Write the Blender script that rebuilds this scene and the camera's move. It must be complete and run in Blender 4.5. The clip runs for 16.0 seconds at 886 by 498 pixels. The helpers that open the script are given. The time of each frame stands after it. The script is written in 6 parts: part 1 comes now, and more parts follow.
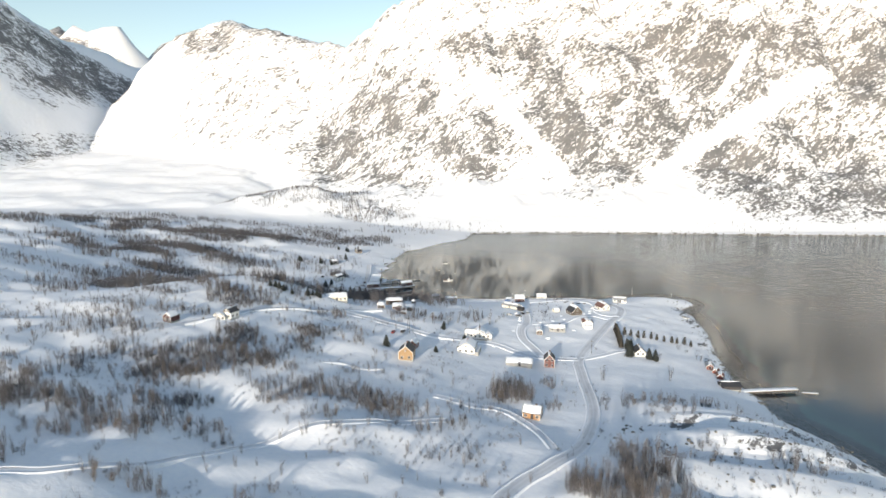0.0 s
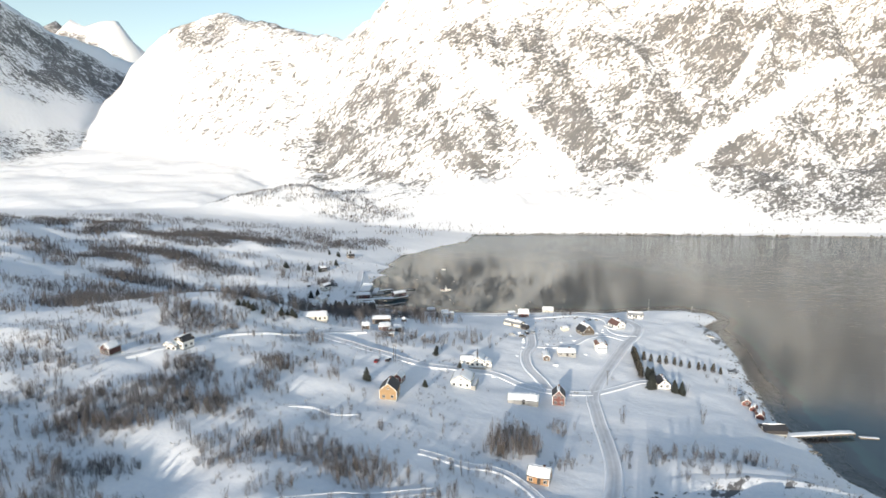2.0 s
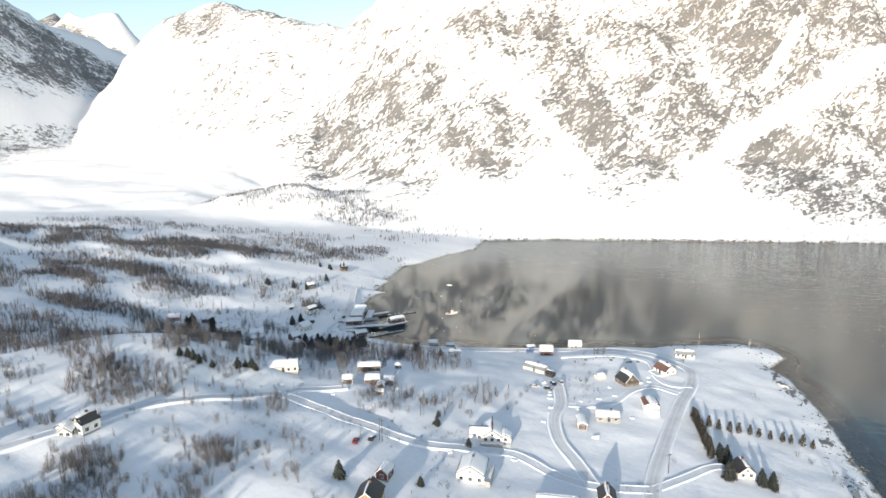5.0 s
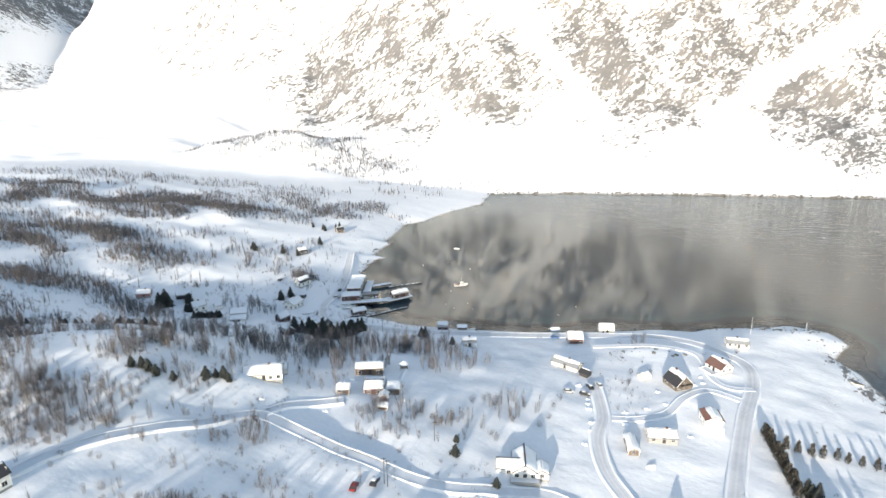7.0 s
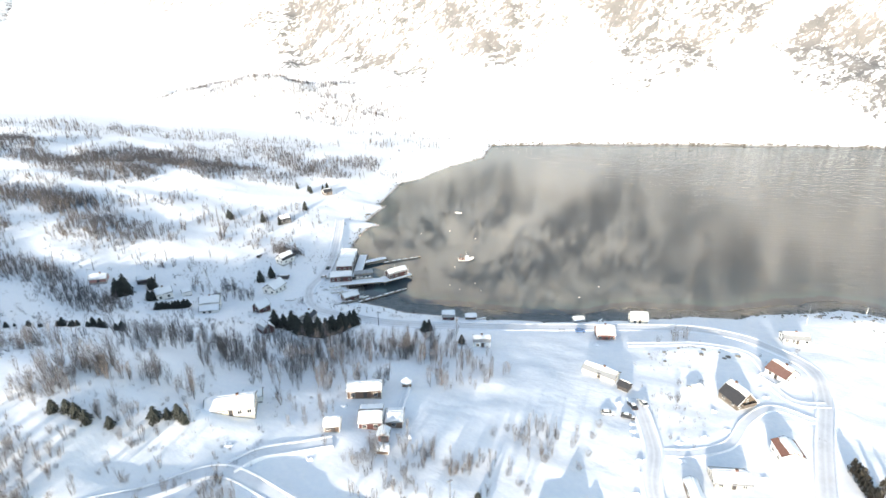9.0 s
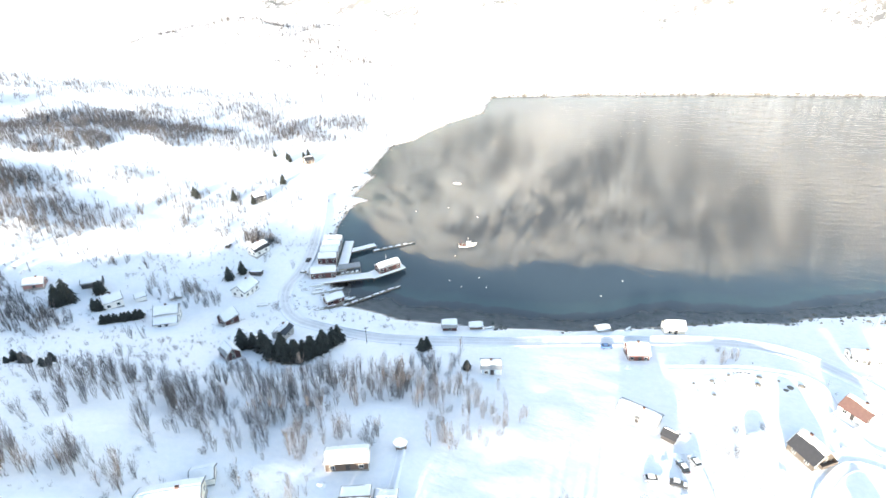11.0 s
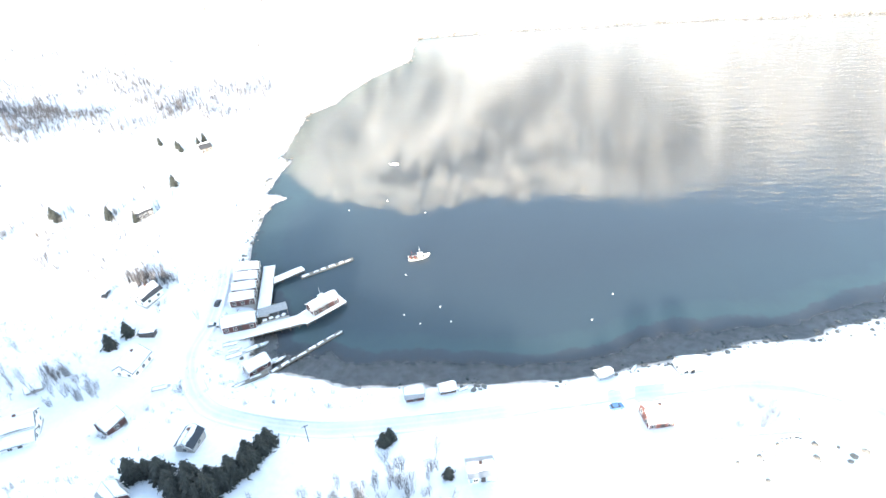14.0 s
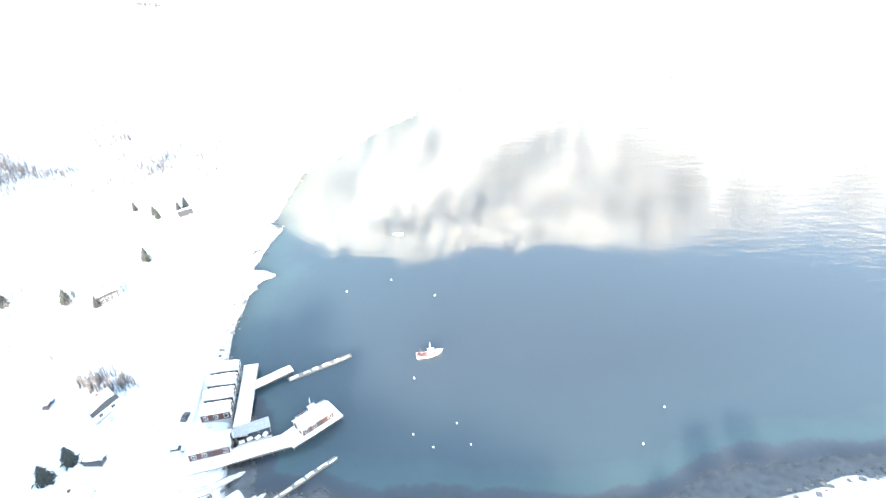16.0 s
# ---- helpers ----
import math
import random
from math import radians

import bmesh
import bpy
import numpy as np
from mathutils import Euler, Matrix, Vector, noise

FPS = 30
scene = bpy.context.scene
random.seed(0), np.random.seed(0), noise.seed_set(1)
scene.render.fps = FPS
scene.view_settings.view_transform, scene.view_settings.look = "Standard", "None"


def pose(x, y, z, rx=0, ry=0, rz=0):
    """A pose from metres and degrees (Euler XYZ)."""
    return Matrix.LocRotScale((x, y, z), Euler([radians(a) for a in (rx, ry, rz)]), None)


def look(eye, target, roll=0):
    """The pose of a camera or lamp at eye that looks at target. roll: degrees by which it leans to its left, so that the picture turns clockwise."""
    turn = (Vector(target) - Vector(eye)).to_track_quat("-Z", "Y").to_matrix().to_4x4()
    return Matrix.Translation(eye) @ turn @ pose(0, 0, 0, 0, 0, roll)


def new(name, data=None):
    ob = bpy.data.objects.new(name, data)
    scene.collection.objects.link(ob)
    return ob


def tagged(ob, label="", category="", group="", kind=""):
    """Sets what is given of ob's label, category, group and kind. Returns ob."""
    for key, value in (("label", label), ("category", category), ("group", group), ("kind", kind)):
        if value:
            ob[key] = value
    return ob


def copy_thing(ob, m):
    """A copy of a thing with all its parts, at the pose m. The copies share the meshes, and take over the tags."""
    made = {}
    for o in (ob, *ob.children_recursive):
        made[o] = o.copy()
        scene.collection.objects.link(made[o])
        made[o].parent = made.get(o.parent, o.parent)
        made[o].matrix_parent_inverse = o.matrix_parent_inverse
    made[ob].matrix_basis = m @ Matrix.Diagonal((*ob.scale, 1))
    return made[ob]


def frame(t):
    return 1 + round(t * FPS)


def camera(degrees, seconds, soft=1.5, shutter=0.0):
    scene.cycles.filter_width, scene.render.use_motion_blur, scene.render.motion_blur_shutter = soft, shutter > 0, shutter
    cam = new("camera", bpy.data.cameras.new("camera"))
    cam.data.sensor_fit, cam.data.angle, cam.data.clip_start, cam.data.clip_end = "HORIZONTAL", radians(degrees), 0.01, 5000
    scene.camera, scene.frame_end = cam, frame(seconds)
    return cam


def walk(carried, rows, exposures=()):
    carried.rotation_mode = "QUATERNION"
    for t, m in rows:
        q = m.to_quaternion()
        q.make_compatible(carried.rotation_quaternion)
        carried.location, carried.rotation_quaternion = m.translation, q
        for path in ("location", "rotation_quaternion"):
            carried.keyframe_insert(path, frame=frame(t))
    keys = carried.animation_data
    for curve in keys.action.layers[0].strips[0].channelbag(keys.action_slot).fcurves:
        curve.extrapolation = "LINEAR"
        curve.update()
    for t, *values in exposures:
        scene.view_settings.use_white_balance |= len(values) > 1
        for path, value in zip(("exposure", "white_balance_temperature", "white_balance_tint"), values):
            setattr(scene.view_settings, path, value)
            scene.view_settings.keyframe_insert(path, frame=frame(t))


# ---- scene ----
cam = camera(76.00, 16.0)
PATH = [
    (0, look((-0.00, -0.00, 120.00), (0.00, 492.60, 34.28), -0.32)),
    (0.5, look((1.55, 10.54, 120.41), (-1.75, 503.04, 34.20), -0.30)),
    (1, look((3.11, 21.71, 121.07), (-1.75, 513.97, 33.58), -0.32)),
    (1.5, look((4.61, 32.94, 121.32), (-0.06, 525.11, 33.34), -0.38)),
    (2, look((6.02, 44.75, 121.68), (2.48, 536.64, 32.10), -0.45)),
    (2.5, look((7.23, 57.07, 121.78), (3.48, 548.80, 31.31), -0.49)),
    (3, look((7.88, 69.89, 122.03), (3.63, 561.44, 30.55), -0.50)),
    (3.5, look((8.34, 83.04, 122.23), (2.65, 574.43, 30.02), -0.48)),
    (3.7, look((8.45, 87.73, 122.29), (2.09, 579.01, 29.53), -0.53)),
    (5.8, look((4.35, 136.94, 126.48), (-6.56, 627.19, 28.82), -0.46)),
    (6, look((3.44, 142.34, 126.85), (-7.10, 630.57, 19.50), -0.43)),
    (6.5, look((1.26, 155.84, 127.25), (-8.02, 636.01, -11.86), -0.41)),
    (7, look((-0.69, 168.94, 127.52), (-9.17, 648.03, -15.29), -0.40)),
    (7.5, look((-2.88, 181.93, 127.98), (-9.29, 657.65, -25.81), -0.44)),
    (8, look((-4.65, 194.20, 128.60), (-9.15, 665.17, -39.21), -0.48)),
    (8.5, look((-5.98, 205.88, 129.18), (-9.03, 672.46, -50.53), -0.60)),
    (8.7, look((-6.74, 210.26, 129.18), (-8.91, 675.21, -54.72), -0.58)),
    (10.8, look((-8.01, 261.41, 132.51), (-7.68, 703.28, -101.47), -0.95)),
    (11, look((-8.58, 265.45, 132.63), (-6.77, 705.50, -104.77), -1.09)),
    (11.5, look((-9.45, 276.81, 133.31), (-6.86, 712.42, -112.12), -0.98)),
    (12, look((-9.47, 287.99, 134.30), (-6.99, 723.40, -111.49), -0.97)),
    (12.5, look((-10.11, 299.32, 135.14), (35.62, 731.79, -111.60), -1.61)),
    (13, look((-11.33, 310.27, 135.96), (47.14, 731.29, -127.34), -1.80)),
    (13.5, look((-11.30, 321.22, 136.52), (45.31, 724.77, -153.20), -2.06)),
    (14, look((-11.70, 331.69, 136.76), (45.90, 731.96, -157.29), -2.13)),
    (14.5, look((-12.68, 341.05, 136.22), (47.04, 741.74, -156.84), -1.85)),
    (15, look((-12.48, 350.94, 135.07), (48.04, 752.01, -157.31), -1.94)),
    (15.2, look((-12.37, 354.54, 134.35), (47.37, 757.52, -155.54), -1.72)),
    (15.5, look((-12.54, 360.15, 133.27), (49.42, 765.61, -152.68), -1.51)),
    (16, look((-12.93, 369.91, 132.54), (54.21, 788.97, -131.82), -1.17)),
]
EXPOSURES = [(0, 0.60, 7150, 10), (3.5, 0.70, 7150, 10), (7, 1.05, 7200, 10), (8.5, 1.38, 7300, 10), (11, 2.1, 7300, 10), (12.5, 2.35, 7300, 10), (14.5, 3.0, 7200, 10), (16, 3.40, 7200, 10)]
walk(cam, PATH, EXPOSURES)


# ---- world, sun, exposure ----
SUN_AZ, SUN_EL = 200.0, 12.0          # degrees clockwise from +y; the sun stands behind the flight path
world = bpy.data.worlds.new("sky")
scene.world = world
world.use_nodes = True
wn = world.node_tree
sky = wn.nodes.new("ShaderNodeTexSky")
sky.sky_type, sky.sun_disc = "NISHITA", False
sky.sun_elevation, sky.sun_rotation = radians(SUN_EL), radians(SUN_AZ)
sky.altitude, sky.air_density, sky.dust_density, sky.ozone_density = 100, 1.0, 0.6, 1.0
wn.links.new(sky.outputs[0], wn.nodes["Background"].inputs[0])
wn.nodes["Background"].inputs[1].default_value = 0.15
sun = new("sun", bpy.data.lights.new("sun", "SUN"))
sun.data.energy, sun.data.angle, sun.data.color = 3.0, radians(0.6), (1.0, 0.94, 0.86)
to_sun = Vector((math.sin(radians(SUN_AZ)) * math.cos(radians(SUN_EL)), math.cos(radians(SUN_AZ)) * math.cos(radians(SUN_EL)), math.sin(radians(SUN_EL))))
sun.matrix_world = look(to_sun * 900, (0, 0, 0))


# ---- shape of the land ----
def lattice(ix, iy, seed):
    h = (ix.astype(np.int64) * 374761393 + iy.astype(np.int64) * 668265263 + seed * 974711) & 0x7FFFFFFF
    h = ((h ^ (h >> 13)) * 1274126177) & 0x7FFFFFFF
    return ((h ^ (h >> 16)) & 0xFFFF) / 65535.0


def grain(x, y, size, seed=0, octaves=3, gain=0.5):
    """Smooth noise from 0 to 1, about 0.5."""
    total, amount, weight = 0.0, 0.0, 1.0
    for k in range(octaves):
        u, v = x / size * 2**k + 17.3 * k, y / size * 2**k - 9.1 * k
        i, j = np.floor(u), np.floor(v)
        a, b = u - i, v - j
        a, b = a * a * (3 - 2 * a), b * b * (3 - 2 * b)
        n = lambda p, q: lattice(i + p, j + q, seed + k)
        total = total + weight * ((n(0, 0) * (1 - a) + n(1, 0) * a) * (1 - b) + (n(0, 1) * (1 - a) + n(1, 1) * a) * b)
        amount += weight
        weight *= gain
    return total / amount


def ease(v, a, b):
    t = np.clip((v - a) / (b - a), 0, 1)
    return t * t * (3 - 2 * t)


# the waterline, from the southern shore round the point and the bay to the far shore
SHORE_EAST = [(260, -1500), (172, -300), (172, 0), (175, 100), (163, 198), (160, 214), (151, 236), (153, 260), (152, 281), (161, 318), (174, 359), (181, 398), (179, 413), (196, 428), (195, 442), (178, 451)]
SHORE_NORTH = [(163, 448), (136, 447), (124, 443), (106, 446), (92, 444), (77, 443), (40, 442), (8, 446), (-26, 452), (-37, 458), (-52, 464), (-57, 470), (-58, 496), (-63, 522), (-64, 537)]
SHORE_BAY = [(-61, 558), (-57, 570), (-50, 574), (-61, 579), (-56, 600), (-51, 612), (-56, 617), (-51, 643), (-44, 674), (-26, 690), (-18, 706), (0, 732), (31, 763), (36, 790), (44, 818)]
SHORE_FAR = [(124, 822), (243, 814), (354, 801), (442, 790), (620, 775), (1000, 745), (2700, 640), (2700, -1500)]
WATERLINE = np.array(SHORE_EAST + SHORE_NORTH + SHORE_BAY + SHORE_FAR, float)


def inland(x, y):
    """Metres from the waterline, positive on land."""
    d, wet = np.full(x.shape, 1e9), np.zeros(x.shape, bool)
    for (ax, ay), (bx, by) in zip(WATERLINE, np.roll(WATERLINE, -1, 0)):
        ex, ey = bx - ax, by - ay
        t = np.clip(((x - ax) * ex + (y - ay) * ey) / (ex * ex + ey * ey), 0, 1)
        d = np.minimum(d, np.hypot(x - ax - t * ex, y - ay - t * ey))
        if ey:
            wet ^= ((ay > y) != (by > y)) & (x < ax + (y - ay) / ey * ex)
    return np.where(wet, -d, d)


# low hills of the near land: x, y, reach, height
HILLS_SOUTH = [(-200, 40, 90, 11.7), (-60, 40, 90, 24.0), (70, 40, 90, 5.0), (-200, 150, 90, 13.9), (-60, 150, 90, 1.2), (70, 150, 90, 5.5), (-130, 230, 50, 5.8), (-40, 230, 50, 6.6), (30, 230, 50, 1.6), (110, 230, 50, 3.7), (-330, 230, 120, 24.1)]
HILLS_VILLAGE = [(-150, 300, 50, 11.8), (-80, 300, 50, 5.4), (-20, 300, 50, 5.5), (40, 300, 50, -3.1), (100, 300, 50, 2.1), (-150, 365, 50, 12.7), (-80, 365, 50, 2.5), (-20, 365, 50, 7.3), (40, 365, 50, 3.6), (100, 365, 50, 4.0), (-320, 420, 120, 11.8), (-112, 352, 28, 9), (-88, 354, 18, 3)]
HILLS_BAY = [(-190, 440, 50, -2.4), (-110, 440, 50, -6.1), (-30, 440, 50, 1.4), (50, 440, 50, -0.1), (130, 440, 50, 5.5), (163, 436, 14, 3.5), (93, 404, 12, 2.5), (-250, 560, 120, -6.9), (-120, 560, 120, 1.6), (-420, 720, 120, 12.6), (-180, 690, 120, 11.0)]
# crest of the far massif along x, and its profile behind the foot
CREST_X = [-1300, -980, -900, -820, -740, -650, -600, -500, -440, -340, -230, -190, -110, 40, 260, 510, 730, 1000, 1500, 2700]
CREST_Z = [70, 150, 205, 285, 340, 382, 398, 388, 380, 366, 350, 380, 437, 440, 468, 485, 470, 480, 470, 400]
RISE_S = [-500, 0, 60, 130, 205, 300, 400, 480, 560, 900, 2500]
RISE_Z = [0, 0, 17, 45, 80, 200, 345, 445, 452, 400, 250]


def ground(x, y):
    """Height of the land (and of the sea bed) at arrays x, y."""
    x, y = np.asarray(x, float), np.asarray(y, float)
    d = inland(x, y)
    h = 60 / (1 + np.exp((x + 330) / 90)) * (1 - 0.5 * ease(y, 540, 760))
    for hx, hy, reach, up in HILLS_SOUTH + HILLS_VILLAGE + HILLS_BAY:
        h = h + up * np.exp(-((x - hx) ** 2 + (y - hy) ** 2) / (2 * reach * reach))
    lumps = 0.25 + 0.75 * ease(-x, -40, 90) * ease(y, 640, 380) + 0.85 * ease(y, 250, 160)
    h = h + lumps * (7.0 * (grain(x * 0.8 + y * 0.3, y, 46, 3) - 0.5) + 3.2 * (grain(x * 0.7, y * 1.2, 17, 7, 2) - 0.5))
    # low ridges across the valley behind the bay
    h = h + 16 * (grain(x * 0.7 + y * 0.2, y * 1.1, 62, 13, 3) - 0.5) * ease(-x, 110, 190) * ease(y, 420, 490) * ease(y, 780, 700)
    # wooded knoll under the massif
    h = h + 40 * np.exp(-(((x + 255) / 120) ** 2) - ((y - 965) / 58) ** 2) * (0.6 + 0.8 * grain(x, y, 55, 15))
    # shelves of the southern point: long rises, short drops
    shelf = (y + 14 * (grain(x, y, 40, 81) - 0.5) + 0.12 * x) / 24
    h = h + 3.0 * np.where(shelf % 1 < 0.85, (shelf % 1) / 0.85, (1 - shelf % 1) / 0.15) * ease(x - np.interp(y, [150, 180, 200, 220, 245], [15, 45, 55, 62, 66]), 7, 26) * ease(y, 245, 215) * ease(d, 2, 25)
    # rock ledges of the southern point
    for ly, x0, x1, up, seed in ((210, 72, 84, 2.6, 83), (191, 92, 104, 2.4, 85)):
        edge = y - ly - 8 * (grain(x, x, 30 if seed == 83 else 24, seed) - 0.5)
        h = h + up * ease(edge, -1.5, 2.5) * ease(edge, 36, 10) * ease(x, x0, x1)
    h = np.maximum(h, 3) * (1 - np.exp(-np.maximum(d, 0) / 22)) + ease(d, -1, 3) * 0.7
    h = h + (0.4 + 1.0 * ease(y, 280, 300) * ease(y, 425, 405) * ease(x, -60, -30)) * (grain(x, y, 9, 11, 2) - 0.5) * ease(d, 0, 8)
    # the far massif
    foot = np.where(x > 40, 822 - 0.045 * (x - 40), 822 + 0.43 * np.minimum(40 - x, 950))
    crest = np.interp(x + 60 * (grain(x, y, 300, 21) - 0.5), CREST_X, CREST_Z)
    rough = ease(y - foot, 40, 200)
    s = (y - foot) * (0.86 + 0.28 * grain(x, y, 190, 23)) + 60 * rough * (grain(x * 1.6 + y * 0.5, y * 0.6, 120, 25) - 0.5)
    peak = np.interp(s, RISE_S, RISE_Z) / 450 * crest
    peak = peak + rough * (52 * (grain(x, y, 130, 27, 4, 0.55) - 0.5) + 16 * (grain(x * 1.3 - y * 0.6, y, 28, 29, 3, 0.6) - 0.5)) * np.clip(crest / 300, 0.2, 1)
    # the valley floor and the shaded mountain on its far side
    valley = 25 * ease(-x, 200, 460) * ease(y, 600, 850) + 0.07 * np.maximum(y - 880, 0) * ease(-x, 250, 650) + 9 * (grain(x, y * 0.6, 80, 51) - 0.5) * ease(y, 680, 800) * ease(-x, 180, 320)
    ridge_x = -1150 + 0.19 * (y - 1450)
    wall = np.clip(1 - np.abs(x - ridge_x - 60 * (grain(x, y, 260, 31) - 0.5)) / (420 - 130 * ease(x - ridge_x, -50, 50)), 0, 1)
    left = wall**1.15 * np.interp(y, [600, 1000, 1450, 1750, 2200, 3000], [150, 320, 475, 360, 290, 200]) + wall * (60 * (grain(x, y, 150, 33, 4, 0.55) - 0.5) + 14 * (grain(x, y, 26, 35) - 0.5))
    back = 0
    for px, py, pz, pr in ((-1730, 2830, 610, 260), (-1590, 2880, 640, 210), (-1400, 3080, 590, 260), (-1880, 2900, 600, 320), (-1200, 3150, 480, 320)):
        back = np.maximum(back, pz * np.clip(1 - np.hypot(x - px, y - py) / (2.2 * pr), 0, 1) ** 1.1)
    back = back + np.clip(back / 200, 0, 1) * 70 * (grain(x, y, 170, 37, 4, 0.55) - 0.5)
    far = np.maximum(np.maximum(np.maximum(peak, left), back), 0) * ease(d, 0, 25)
    apron = np.minimum(18 + 0.19 * np.maximum(y - 850, 0), 120) * ease(-x, 150, 420) * ease(y, 780, 850) + (14 * (grain(x * 0.7, y, 60, 53, 3) - 0.5) + 4 * (grain(x, y, 17, 55, 2) - 0.5)) * ease(y, 840, 930)
    h = np.where(d > 0, np.maximum(np.maximum(h, valley) * ease(y, 4200, 900) ** 0.2 + far, apron), 0)
    depth = 0.12 * np.minimum(-d, 14) + 0.30 * np.maximum(-d - 14, 0)
    return np.where(d > 0, h, -np.minimum(depth, 25) - 0.05)


def spaced(stops):
    """Grid lines from (start, step) pairs up to the last start."""
    out = []
    for (a, step), (b, _) in zip(stops, stops[1:]):
        out += list(np.arange(a, b - step * 0.5, step))
    return np.array(out + [stops[-1][0]], float)


GRID_X = spaced([(-2700, 60), (-1320, 14), (-420, 5), (-230, 2.5), (230, 8), (900, 20), (2700, 1)])
GRID_Y = spaced([(-1500, 100), (-100, 10), (90, 2.5), (480, 3), (640, 5), (800, 6), (1320, 18), (2300, 40), (3700, 1)])


def sheet(name, material, xs, ys, height, keep=None):
    gx, gy = np.meshgrid(xs, ys)
    z = height(gx, gy)
    nx, ny = len(xs), len(ys)
    me = bpy.data.meshes.new(name)
    idx = np.arange(nx * ny).reshape(ny, nx)
    quads = np.stack([idx[:-1, :-1], idx[:-1, 1:], idx[1:, 1:], idx[1:, :-1]], -1).reshape(-1, 4)
    if keep is not None:
        quads = quads[keep(gx, gy).ravel()[quads].any(1)]
    me.vertices.add(nx * ny)
    me.vertices.foreach_set("co", np.stack([gx, gy, z], -1).astype(np.float32).ravel())
    me.loops.add(quads.size)
    me.loops.foreach_set("vertex_index", quads.astype(np.int32).ravel())
    me.polygons.add(len(quads))
    me.polygons.foreach_set("loop_start", np.arange(0, quads.size, 4, dtype=np.int32))
    me.polygons.foreach_set("use_smooth", np.ones(len(quads), bool))
    me.update(calc_edges=True)
    me.validate()
    me.materials.append(material)
    return new(name, me), gx, gy, z


def point_attribute(me, name, values):
    a = me.attributes.new(name, "FLOAT", "POINT")
    a.data.foreach_set("value", np.asarray(values, np.float32).ravel())


# ---- materials ----
def material(name):
    m = bpy.data.materials.new(name)
    m.use_nodes = True
    m.node_tree.nodes.clear()
    return m, m.node_tree.nodes, m.node_tree.links


def node(nodes, kind, **settings):
    n = nodes.new(kind)
    for k, v in settings.items():
        n.inputs[k].default_value = v
    return n


def ramp(nodes, links, source, stops):
    r = nodes.new("ShaderNodeValToRGB")
    while len(r.color_ramp.elements) < len(stops):
        r.color_ramp.elements.new(0.5)
    for e, (p, c) in zip(r.color_ramp.elements, stops):
        e.position, e.color = p, (*c, 1) if len(c) == 3 else c
    links.new(source, r.inputs[0])
    return r


def math_node(nodes, links, op, a, b):
    n = nodes.new("ShaderNodeMath")
    n.operation = op
    for k, v in enumerate((a, b)):
        if isinstance(v, (int, float)):
            n.inputs[k].default_value = v
        else:
            links.new(v, n.inputs[k])
    return n.outputs[0]


def stretched(nodes, links, source, turn, scale):
    """Coordinates turned first and then stretched, so that grain runs askew."""
    a, b = nodes.new("ShaderNodeMapping"), nodes.new("ShaderNodeMapping")
    a.inputs["Rotation"].default_value, b.inputs["Scale"].default_value = turn, scale
    links.new(source, a.inputs[0]), links.new(a.outputs[0], b.inputs[0])
    return b.outputs[0]


